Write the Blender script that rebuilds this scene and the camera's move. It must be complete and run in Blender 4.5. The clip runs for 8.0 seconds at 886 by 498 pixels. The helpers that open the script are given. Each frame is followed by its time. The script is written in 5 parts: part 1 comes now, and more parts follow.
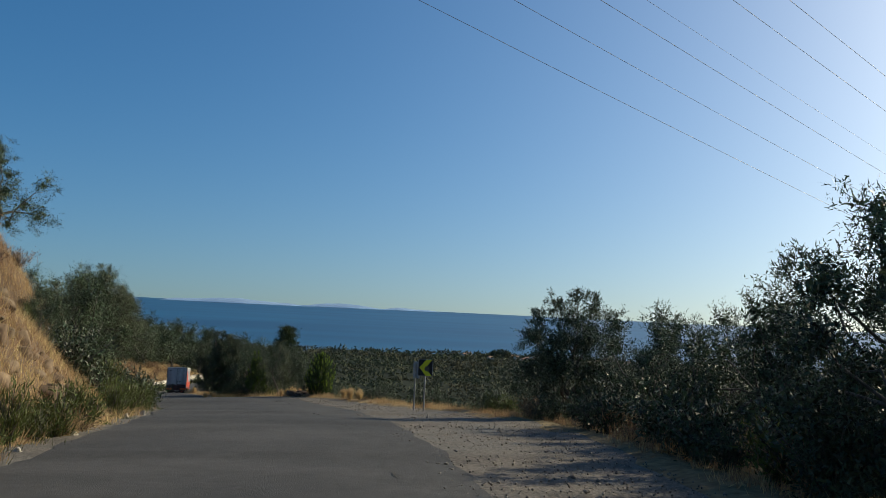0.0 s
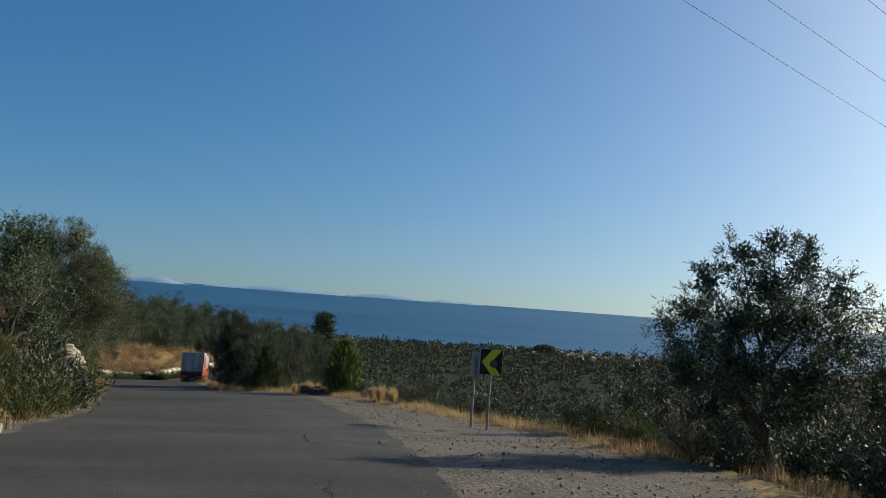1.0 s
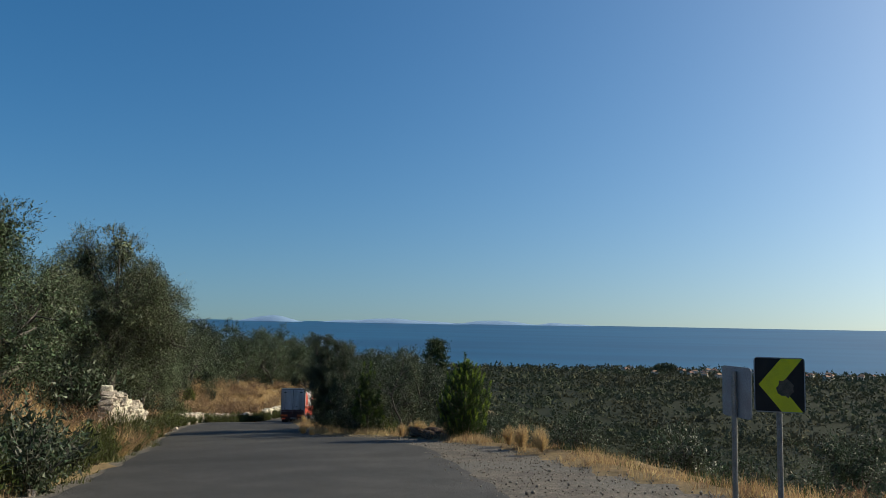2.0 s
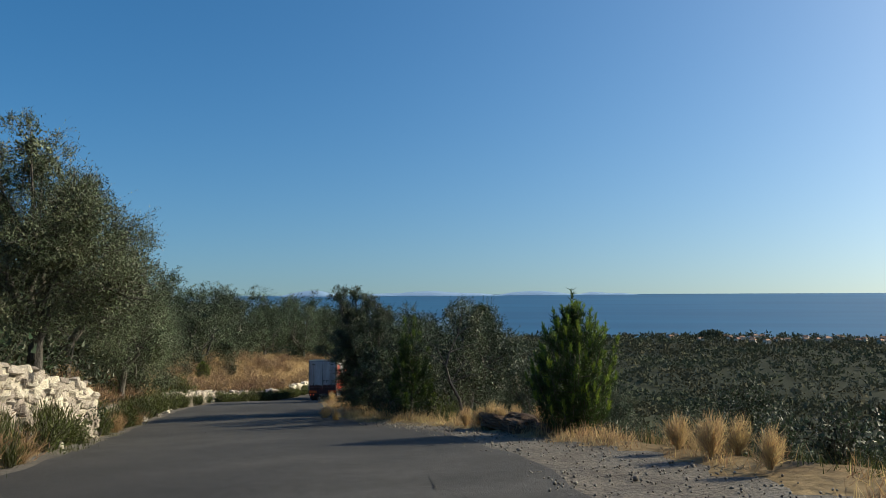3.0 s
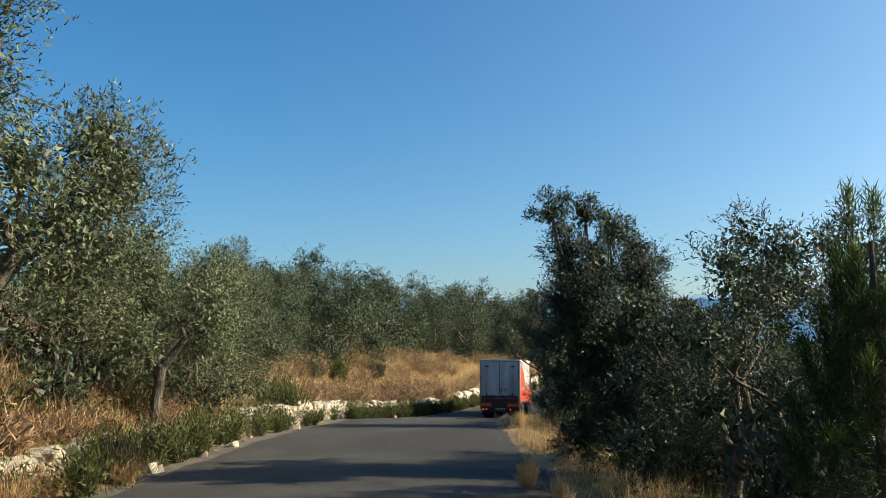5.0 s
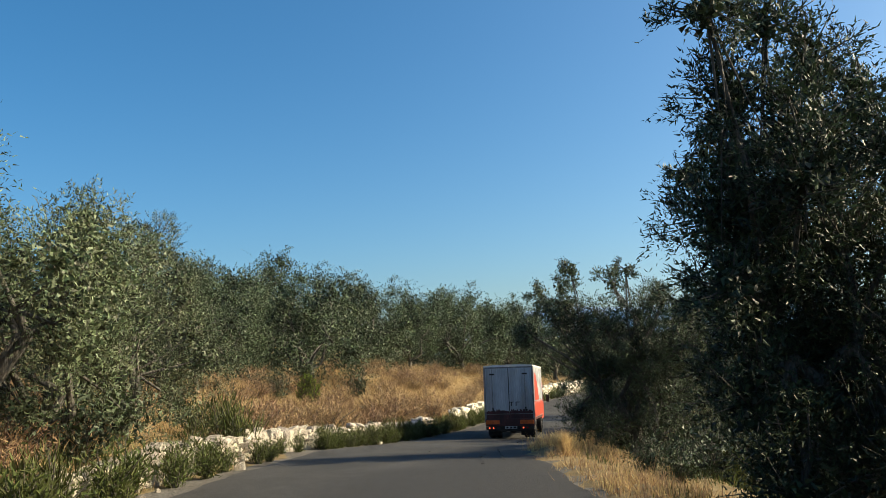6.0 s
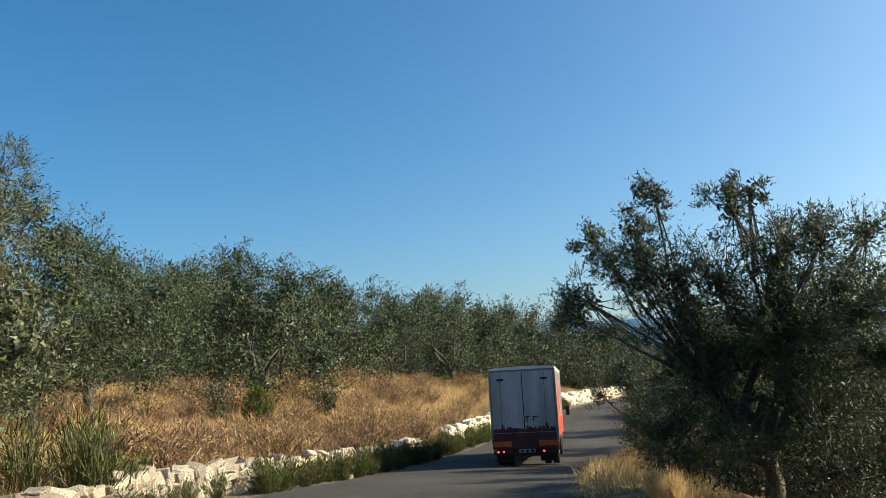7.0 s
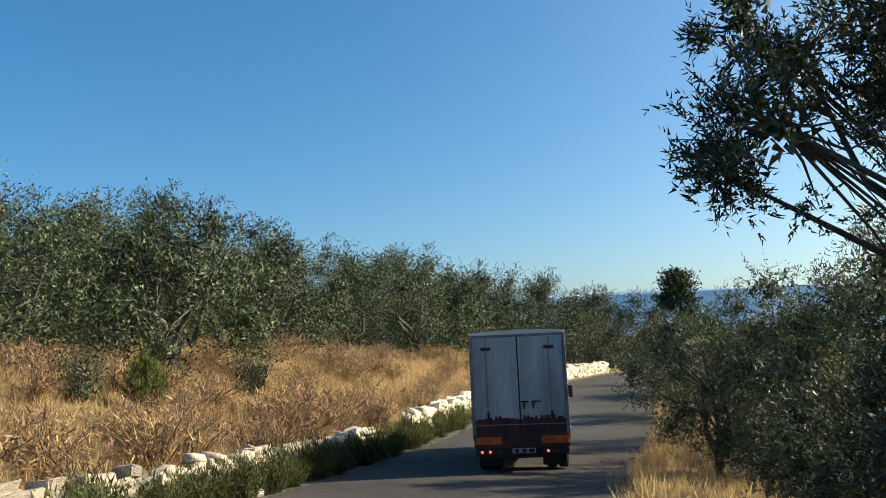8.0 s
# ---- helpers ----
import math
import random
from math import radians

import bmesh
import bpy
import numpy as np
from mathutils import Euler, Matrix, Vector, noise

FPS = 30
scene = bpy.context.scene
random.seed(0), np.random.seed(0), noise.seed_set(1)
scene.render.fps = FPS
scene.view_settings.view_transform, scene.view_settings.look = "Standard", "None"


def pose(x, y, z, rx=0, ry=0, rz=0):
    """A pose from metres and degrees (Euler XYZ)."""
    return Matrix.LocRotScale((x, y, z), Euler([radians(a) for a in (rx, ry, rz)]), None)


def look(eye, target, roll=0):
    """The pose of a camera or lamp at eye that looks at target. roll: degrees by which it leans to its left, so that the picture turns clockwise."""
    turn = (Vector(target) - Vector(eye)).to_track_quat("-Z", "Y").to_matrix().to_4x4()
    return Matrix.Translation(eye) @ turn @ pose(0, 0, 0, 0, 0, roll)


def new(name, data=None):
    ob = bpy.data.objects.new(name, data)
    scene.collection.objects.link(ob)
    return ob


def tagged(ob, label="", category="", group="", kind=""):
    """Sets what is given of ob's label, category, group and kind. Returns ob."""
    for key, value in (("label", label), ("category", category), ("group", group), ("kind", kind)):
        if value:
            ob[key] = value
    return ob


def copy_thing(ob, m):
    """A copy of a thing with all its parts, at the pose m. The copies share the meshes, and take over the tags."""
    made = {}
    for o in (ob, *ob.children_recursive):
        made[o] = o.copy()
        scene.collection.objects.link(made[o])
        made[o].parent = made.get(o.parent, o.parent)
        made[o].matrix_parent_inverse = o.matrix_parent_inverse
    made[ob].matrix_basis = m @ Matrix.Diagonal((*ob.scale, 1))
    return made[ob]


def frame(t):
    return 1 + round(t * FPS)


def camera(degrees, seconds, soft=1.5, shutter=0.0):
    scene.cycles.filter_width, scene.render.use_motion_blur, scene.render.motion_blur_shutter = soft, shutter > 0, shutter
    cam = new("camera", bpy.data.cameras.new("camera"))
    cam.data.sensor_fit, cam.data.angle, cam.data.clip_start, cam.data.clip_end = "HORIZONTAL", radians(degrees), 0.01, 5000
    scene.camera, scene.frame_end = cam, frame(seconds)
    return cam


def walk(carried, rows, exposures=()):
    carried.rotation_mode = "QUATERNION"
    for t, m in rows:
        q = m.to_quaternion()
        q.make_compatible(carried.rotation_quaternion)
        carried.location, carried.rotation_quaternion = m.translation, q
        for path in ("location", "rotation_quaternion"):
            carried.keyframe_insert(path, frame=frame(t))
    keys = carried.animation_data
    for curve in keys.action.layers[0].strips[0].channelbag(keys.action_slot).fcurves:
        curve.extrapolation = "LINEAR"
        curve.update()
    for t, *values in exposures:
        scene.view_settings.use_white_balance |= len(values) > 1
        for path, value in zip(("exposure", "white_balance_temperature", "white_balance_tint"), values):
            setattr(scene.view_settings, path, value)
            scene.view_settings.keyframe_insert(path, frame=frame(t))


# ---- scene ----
cam = camera(60.0, 8.0, 0.8)
PATH = [
    (0, (1.066, 2.768, 2.109), (1.076, 4.763, 2.243), 2.8),
    (0.5, (0.855, 8.12, 1.648), (0.816, 10.116, 1.768), 3.7),
    (1, (0.393, 13.3, 1.179), (0.288, 15.295, 1.288), 4.2),
    (1.5, (-0.488, 17.446, 0.815), (-0.769, 19.42, 0.97), 2.9),
    (2, (-1.362, 22.351, 0.337), (-1.742, 24.308, 0.501), 0.9),
    (3.3, (-5.182, 34.453, -1.117), (-5.696, 36.385, -1.044), -0.1),
    (3.5, (-5.785, 36.044, -1.29), (-6.329, 37.967, -1.22), 0.1),
    (4, (-7.281, 39.587, -1.72), (-7.917, 41.481, -1.63), -0.6),
    (4.5, (-9.015, 43.13, -2.075), (-9.847, 44.946, -1.971), 0.7),
    (5, (-10.878, 46.59, -2.55), (-11.755, 48.385, -2.444), -0.6),
    (5.2, (-11.609, 47.817, -2.726), (-12.498, 49.605, -2.631), 0.2),
    (6.3, (-15.488, 54.65, -3.815), (-16.292, 56.474, -3.654), -3.5),
    (6.5, (-16.171, 55.98, -4.0), (-16.978, 57.805, -3.864), -2.6),
    (7, (-17.738, 59.321, -4.37), (-18.513, 61.156, -4.186), -3.8),
    (7.5, (-19.274, 62.7, -4.777), (-19.953, 64.575, -4.625), -2.4),
    (8, (-20.375, 65.654, -5.034), (-21.079, 67.523, -4.918), -3.2),
]
walk(cam, [(t, look(eye, target, roll)) for t, eye, target, roll in PATH], [(0, 0.06, 6800, 0), (2.2, 0.14, 6800, 0), (3.5, 0.45, 6850, 0), (5.0, 0.82, 7400, 0), (6.3, 0.80, 7500, 0), (8, 0.86, 7400, 0)])

# ---- light ----
SUN_AZ, SUN_EL = radians(63.0), radians(29.0)      # to the right of +y
world = bpy.data.worlds.new("sky")
scene.world = world
world.use_nodes = True
wn = world.node_tree
sky = wn.nodes.new("ShaderNodeTexSky")
sky.sky_type, sky.sun_disc = "NISHITA", False
sky.sun_elevation, sky.sun_rotation = SUN_EL, SUN_AZ
sky.altitude, sky.air_density, sky.dust_density, sky.ozone_density = 400.0, 1.0, 3.8, 4.2
wn.nodes["Background"].inputs[1].default_value = 0.127
clear = wn.nodes.new("ShaderNodeHueSaturation")    # a clear, deep blue sky
clear.inputs["Saturation"].default_value = 1.3
lift = wn.nodes.new("ShaderNodeMapping")           # sea haze: the horizon is as pale as the sky a little above it
lift.inputs["Location"].default_value = (0.0, 0.0, 0.09)
wn.links.new(wn.nodes.new("ShaderNodeTexCoord").outputs["Generated"], lift.inputs["Vector"])
wn.links.new(lift.outputs[0], sky.inputs["Vector"])
wn.links.new(sky.outputs[0], clear.inputs["Color"])
wn.links.new(clear.outputs[0], wn.nodes["Background"].inputs[0])
sun = new("sun", bpy.data.lights.new("sun", "SUN"))
sun.data.energy, sun.data.angle, sun.data.color = 5.0, radians(0.53), (1.0, 0.86, 0.70)
to_sun = Vector((math.sin(SUN_AZ) * math.cos(SUN_EL), math.cos(SUN_AZ) * math.cos(SUN_EL), math.sin(SUN_EL)))
sun.matrix_world = look(to_sun * 100, (0, 0, 0))


# ---- materials ----
def mat(name, base, other=None, scale=4.0, rough=0.8, metal=0.0, bump=0.0, bump_scale=None, fine=None, island=0.0,
        translucent=0.0, spec=0.3, stretch=(1, 1, 1), randomness=0.0, third=None, third_scale=0.5):
    """A surface of two noise scales: base mixed with other, spotted with third, finer grain on top, varied by piece."""
    m = bpy.data.materials.new(name)
    m.use_nodes = True
    t = m.node_tree
    n, l = t.nodes, t.links
    b = n["Principled BSDF"]
    b.inputs["Roughness"].default_value, b.inputs["Metallic"].default_value = rough, metal
    b.inputs["Specular IOR Level"].default_value = spec
    geo = n.new("ShaderNodeNewGeometry")
    mapping = n.new("ShaderNodeMapping")
    mapping.inputs["Scale"].default_value = stretch
    tc = n.new("ShaderNodeTexCoord")
    l.new(tc.outputs["Object"], mapping.inputs[0])

    def noise_tex(s, detail=5.0):
        x = n.new("ShaderNodeTexNoise")
        x.inputs["Scale"].default_value, x.inputs["Detail"].default_value = s, detail
        l.new(mapping.outputs[0], x.inputs["Vector"])
        return x.outputs["Fac"]

    def ramp(fac, lo, hi):
        r = n.new("ShaderNodeMapRange")
        r.inputs[1].default_value, r.inputs[2].default_value = lo, hi
        l.new(fac, r.inputs[0])
        return r.outputs[0]

    def mix(fac, a, c, kind="MIX"):
        x = n.new("ShaderNodeMix")
        x.data_type, x.blend_type = "RGBA", kind
        for sock, v in ((x.inputs[0], fac), (x.inputs[6], a), (x.inputs[7], c)):
            if isinstance(v, (int, float)):
                sock.default_value = v
            elif isinstance(v, tuple):
                sock.default_value = (*v, 1)
            else:
                l.new(v, sock)
        return x.outputs[2]

    col = base
    if other:
        col = mix(ramp(noise_tex(scale), 0.38, 0.62), base, other)
    if third:
        col = mix(ramp(noise_tex(third_scale), 0.45, 0.62), col, third)
    if fine:
        col = mix(fine, col, ramp(noise_tex(scale * 9, 8.0), 0.2, 0.8), "OVERLAY")
    for amount, source in ((island, geo.outputs["Random Per Island"]), (randomness, None)):
        if amount:
            if source is None:
                source = n.new("ShaderNodeObjectInfo").outputs["Random"]
            h = n.new("ShaderNodeHueSaturation")
            r = n.new("ShaderNodeMapRange")
            r.inputs[3].default_value, r.inputs[4].default_value = 1 - amount, 1 + amount
            l.new(source, r.inputs[0])
            l.new(r.outputs[0], h.inputs["Value"])
            r2 = n.new("ShaderNodeMapRange")
            r2.inputs[3].default_value, r2.inputs[4].default_value = 0.5 - amount * 0.05, 0.5 + amount * 0.05
            l.new(source, r2.inputs[0])
            l.new(r2.outputs[0], h.inputs["Hue"])
            if isinstance(col, tuple):
                h.inputs["Color"].default_value = (*col, 1)
            else:
                l.new(col, h.inputs["Color"])
            col = h.outputs[0]
    if isinstance(col, tuple):
        b.inputs["Base Color"].default_value = (*col, 1)
    else:
        l.new(col, b.inputs["Base Color"])
    if bump:
        bn = n.new("ShaderNodeBump")
        bn.inputs["Strength"].default_value, bn.inputs["Distance"].default_value = min(1.0, bump), 0.05
        l.new(noise_tex(bump_scale or scale * 6, 8.0), bn.inputs["Height"])
        l.new(bn.outputs[0], b.inputs["Normal"])
    if translucent:
        tr = n.new("ShaderNodeBsdfTranslucent")
        if isinstance(col, tuple):
            tr.inputs[0].default_value = (*col, 1)
        else:
            l.new(col, tr.inputs[0])
        ms = n.new("ShaderNodeMixShader")
        ms.inputs[0].default_value = translucent
        l.new(b.outputs[0], ms.inputs[1])
        l.new(tr.outputs[0], ms.inputs[2])
        l.new(ms.outputs[0], n["Material Output"].inputs["Surface"])
    return m


M_ASPHALT = mat("asphalt", (0.050, 0.048, 0.045), (0.068, 0.065, 0.061), 0.7, 0.82, bump=0.5, bump_scale=70, fine=0.22,
                third=(0.040, 0.039, 0.038), third_scale=0.17, stretch=(1, 1, 1))
M_GRAVEL = mat("gravel", (0.098, 0.086, 0.072), (0.145, 0.126, 0.104), 1.6, 0.95, bump=1.0, bump_scale=16, fine=0.5,
               third=(0.13, 0.12, 0.105), third_scale=0.5)
M_GROUND = mat("dry hillside soil", (0.17, 0.122, 0.068), (0.25, 0.185, 0.10), 0.6, 0.95, bump=1.0, bump_scale=5, fine=0.45,
               third=(0.17, 0.135, 0.075), third_scale=0.11, spec=0.1)
def add_zones(m, steep, deep):
    """Bare earth where the ground is steep, dark scrubby soil low down on the plain."""
    t = m.node_tree
    n, l = t.nodes, t.links
    b = n["Principled BSDF"]
    col = b.inputs["Base Color"].links[0].from_socket
    geo, sep, sep2, tc = n.new("ShaderNodeNewGeometry"), n.new("ShaderNodeSeparateXYZ"), n.new("ShaderNodeSeparateXYZ"), n.new("ShaderNodeTexCoord")
    l.new(geo.outputs["Normal"], sep.inputs[0])
    l.new(tc.outputs["Object"], sep2.inputs[0])
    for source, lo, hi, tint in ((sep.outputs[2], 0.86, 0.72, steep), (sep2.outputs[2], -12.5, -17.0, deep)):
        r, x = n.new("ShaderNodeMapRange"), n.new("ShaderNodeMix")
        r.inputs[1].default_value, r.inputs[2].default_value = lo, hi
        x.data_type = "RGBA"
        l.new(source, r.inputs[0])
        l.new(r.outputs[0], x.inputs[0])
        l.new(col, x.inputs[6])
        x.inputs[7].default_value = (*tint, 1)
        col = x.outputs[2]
    l.new(col, b.inputs["Base Color"])


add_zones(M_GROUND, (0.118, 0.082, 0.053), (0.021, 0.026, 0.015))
M_EARTH = mat("bare reddish cut earth", (0.125, 0.084, 0.052), (0.18, 0.130, 0.082), 1.2, 0.95, bump=1.0, bump_scale=4, fine=0.5,
              third=(0.13, 0.098, 0.062), third_scale=0.6)
M_SEA = mat("sea water", (0.002, 0.030, 0.080), (0.008, 0.064, 0.135), 0.004, 0.32, bump=0.25, bump_scale=0.15, spec=0.12,
            stretch=(0.4, 1.6, 1))
# distance haze is mixed into the islands' own pale blue colour
M_ISLAND = mat("haze-tinted far island", (0.24, 0.36, 0.52), (0.26, 0.38, 0.54), 0.004, 1.0, spec=0.0)
# sunlight and shade are in the leaf colour: paler bank trees, darker backlit verge
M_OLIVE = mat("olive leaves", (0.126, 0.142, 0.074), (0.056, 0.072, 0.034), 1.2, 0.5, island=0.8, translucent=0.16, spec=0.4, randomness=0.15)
M_OLIVE_SHADE = mat("shade-darkened olive leaves", (0.032, 0.048, 0.024), (0.054, 0.074, 0.038), 1.2, 0.5, island=0.8, translucent=0.12, spec=0.35, randomness=0.15)
M_OLIVE3 = mat("grove olive leaves", (0.088, 0.112, 0.056), (0.034, 0.048, 0.024), 1.2, 0.52, island=0.8, translucent=0.14, spec=0.32, randomness=0.2)
M_PINE = mat("pine needles", (0.050, 0.082, 0.020), (0.032, 0.058, 0.015), 1.5, 0.6, island=0.4, translucent=0.3, spec=0.3)
M_PINE2 = mat("dark pine needles", (0.032, 0.052, 0.016), (0.022, 0.038, 0.012), 1.5, 0.6, island=0.4, translucent=0.2, spec=0.3)
M_PINETIP = mat("fresh pine tips", (0.20, 0.27, 0.04), (0.15, 0.22, 0.035), 2.0, 0.6, island=0.3, translucent=0.35)
M_WEED = mat("green weed leaves", (0.088, 0.100, 0.029), (0.054, 0.070, 0.020), 2.0, 0.6, island=0.5, translucent=0.3, randomness=0.2)
M_BROWN = mat("dried brown shrub twigs", (0.25, 0.155, 0.088), (0.34, 0.23, 0.14), 2.0, 0.8, island=0.5, translucent=0.25, randomness=0.25)
M_STRAW = mat("dry straw grass", (0.56, 0.42, 0.22), (0.46, 0.32, 0.17), 0.8, 0.7, island=0.4, translucent=0.45, randomness=0.1)
M_STRAW2 = mat("reddish dry grass", (0.34, 0.22, 0.12), (0.44, 0.31, 0.17), 0.5, 0.75, island=0.45, translucent=0.4)
M_BARK = mat("grey olive bark", (0.070, 0.064, 0.055), (0.13, 0.118, 0.102), 6.0, 0.9, bump=1.0, bump_scale=25, fine=0.4, stretch=(1, 1, 0.3))
M_STONE = mat("pale limestone", (0.39, 0.345, 0.285), (0.54, 0.49, 0.42), 3.0, 0.9, bump=1.0, bump_scale=14, fine=0.5, randomness=0.42,
              third=(0.42, 0.37, 0.29), third_scale=2.2)
M_SCRUB = mat("scrub foliage", (0.062, 0.076, 0.046), (0.088, 0.098, 0.062), 0.05, 0.95, island=0.16, translucent=0.1, spec=0.05, third=(0.085, 0.082, 0.052), third_scale=0.012)


# ---- mesh helpers ----
def fill(name, verts, quads):
    """A mesh from an (n, 3) array of places and an (m, k) array of corner numbers."""
    verts, quads = np.asarray(verts, np.float32), np.asarray(quads, np.int32)
    me = bpy.data.meshes.new(name)
    k = quads.shape[1]
    me.vertices.add(len(verts))
    me.vertices.foreach_set("co", verts.ravel())
    me.loops.add(quads.size)
    me.loops.foreach_set("vertex_index", quads.ravel())
    me.polygons.add(len(quads))
    me.polygons.foreach_set("loop_start", np.arange(0, quads.size, k, dtype=np.int32))
    me.polygons.foreach_set("loop_total", np.full(len(quads), k, np.int32))
    me.update(calc_edges=True)
    return me


def part(name, data, material, parent=None, label=""):
    """Links a bmesh or mesh as one mesh object under a thing or a part."""
    if isinstance(data, bmesh.types.BMesh):
        me = bpy.data.meshes.new(name)
        data.to_mesh(me)
        data.free()
        data = me
    if not data.materials:
        data.materials.append(material)
    ob = new(name, data)
    if parent is not None:
        ob.parent = parent
    return tagged(ob, label)


def thing(name, m, label, category, group="", kind=""):
    ob = new(name)
    ob.empty_display_size = 0.2
    ob.matrix_world = m
    return tagged(ob, label, category, group, kind)


def box(bm, lo, hi, bevel=0.0):
    c, s = [(a + b) / 2 for a, b in zip(lo, hi)], [b - a for a, b in zip(lo, hi)]
    made = bmesh.ops.create_cube(bm, size=1, matrix=Matrix.Translation(c) @ Matrix.Diagonal((*s, 1)))["verts"]
    if bevel:
        edges = list({e for v in made for e in v.link_edges})
        bmesh.ops.bevel(bm, geom=edges, offset=bevel, segments=2, affect="EDGES", profile=0.5)
    return bm


def boxed(lo, hi, bevel=0.0):
    return box(bmesh.new(), lo, hi, bevel)


def tube(bm, a, b, r, r2=None, sides=12):
    a, b = Vector(a), Vector(b)
    m = Matrix.Translation((a + b) / 2) @ (b - a).to_track_quat("Z", "Y").to_matrix().to_4x4()
    bmesh.ops.create_cone(bm, cap_ends=True, segments=sides, radius1=r, radius2=r if r2 is None else r2, depth=(b - a).length, matrix=m)
    return bm


def limb_mesh(paths, sides=7):
    """Tapered, bent limbs: each path is a list of (place, radius)."""
    verts, quads = [], []
    for path in paths:
        p = np.array([a for a, _ in path], float)
        base = len(verts)
        for i, (c, r) in enumerate(zip(p, (r for _, r in path))):
            t = p[min(i + 1, len(p) - 1)] - p[max(i - 1, 0)]
            t /= np.linalg.norm(t) + 1e-9
            u = np.cross(t, (0.3, 0.9, 0.1))
            u /= np.linalg.norm(u) + 1e-9
            v = np.cross(t, u)
            for k in range(sides):
                a = 2 * math.pi * k / sides
                verts.append(c + r * (math.cos(a) * u + math.sin(a) * v))
        for i in range(len(p) - 1):
            for k in range(sides):
                q = base + i * sides
                quads.append((q + k, q + (k + 1) % sides, q + sides + (k + 1) % sides, q + sides + k))
    me = fill("limbs", verts, quads)
    me.polygons.foreach_set("use_smooth", np.ones(len(quads), bool))
    return me


def unit(v):
    return v / (np.linalg.norm(v, axis=-1, keepdims=True) + 1e-9)


def leaf_mesh(rng, base, way, length, width, full=False):
    """One slim leaf on each base, pointing along way: a rhombus, or for the many that stay far off a lance-shaped triangle."""
    n = len(base)
    way = unit(way)
    side = unit(np.cross(way, rng.normal(size=(n, 3))))
    length, width = np.broadcast_to(length, n)[:, None], np.broadcast_to(width, n)[:, None]
    if not full:
        low = base + way * length * 0.15
        verts = np.stack([low + side * width / 2, base + way * length, low - side * width / 2], 1).reshape(-1, 3)
        return fill("leaves", verts, np.arange(3 * n).reshape(-1, 3))
    mid = base + way * length * 0.5
    verts = np.stack([base, mid + side * width / 2, base + way * length, mid - side * width / 2], 1).reshape(-1, 3)
    return fill("leaves", verts, np.arange(4 * n).reshape(-1, 4))


def blade_mesh(rng, base, way, length, width):
    """Thin grass blades, one triangle each."""
    n = len(base)
    side = unit(np.cross(unit(way), rng.normal(size=(n, 3)))) * np.broadcast_to(width, n)[:, None] / 2
    verts = np.stack([base - side, base + side, base + unit(way) * np.broadcast_to(length, n)[:, None]], 1).reshape(-1, 3)
    return fill("blades", verts, np.arange(3 * n).reshape(-1, 3))


# ---- the road's line and the lie of the land ----
LINE = np.array([(1.6, -22, 2.85), (1.3, -8, 1.62), (1.07, 2.77, 0.68), (0.86, 8.1, 0.22), (0.39, 13.3, -0.25), (-0.46, 17.6, -0.62),
                 (-1.45, 22.4, -1.09), (-3.2, 28.6, -1.83), (-5.2, 34.45, -2.55), (-7.28, 39.6, -3.15), (-9.0, 43.1, -3.52), (-10.9, 46.6, -3.98),
                 (-13.2, 50.6, -4.62), (-15.5, 54.65, -5.25), (-17.8, 59.3, -5.82), (-20.4, 65.4, -6.46), (-22.7, 71.2, -7.22), (-24.2, 76.8, -8.12),
                 (-25.2, 83, -8.93), (-25.9, 92, -9.56), (-27.0, 105, -10.3), (-27.2, 117, -11.2), (-25.5, 129, -12.2),
                 (-21, 141, -14.2), (-14, 152, -17.5), (-5, 161, -21.5)])


def smooth_line(p, step):
    out = []
    q = np.vstack([2 * p[0] - p[1], p, 2 * p[-1] - p[-2]])
    for i in range(1, len(q) - 2):
        a, b, c, d = q[i - 1 : i + 3]
        n = max(2, int(np.linalg.norm(c - b) / step))
        for u in np.arange(n) / n:
            out.append(0.5 * (2 * b + (c - a) * u + (2 * a - 5 * b + 4 * c - d) * u**2 + (3 * b - a - 3 * c + d) * u**3))
    return np.array(out + [p[-1]])


ROAD = smooth_line(LINE, 0.5)
TAN = unit(np.gradient(ROAD[:, :2], axis=0))
S = np.r_[0, np.cumsum(np.hypot(*np.diff(ROAD[:, :2], axis=0).T))]
S -= S[np.argmin(np.hypot(ROAD[:, 0] - 1.07, ROAD[:, 1] - 2.77))]


def left_edge(s):
    return np.interp(s, [0, 15, 27, 31, 38, 47, 52, 62, 70, 76, 82, 90], [-4.9, -4.75, -4.6, -4.4, -4.75, -4.2, -4.4, -4.15, -4.1, -3.8, -3.4, -3.0])


def tar_edge(s):
    return np.interp(s, [0, 9, 14, 20, 26, 34, 40, 45, 50, 56, 62, 70, 76, 82, 90], [1.1, 1.2, 1.4, 1.6, 2.0, 2.5, 2.9, 2.9, 2.7, 2.5, 2.2, 1.85, 1.95, 2.3, 2.7])


def verge_edge(s):
    return np.interp(s, [0, 10, 14, 20, 25, 30, 34, 38, 42, 46, 50, 56, 62, 70, 76, 82, 90],
                     [3.9, 4.3, 5.0, 5.6, 5.8, 5.5, 5.2, 5.3, 4.3, 3.7, 3.2, 2.85, 2.4, 2.0, 2.1, 2.5, 2.9])


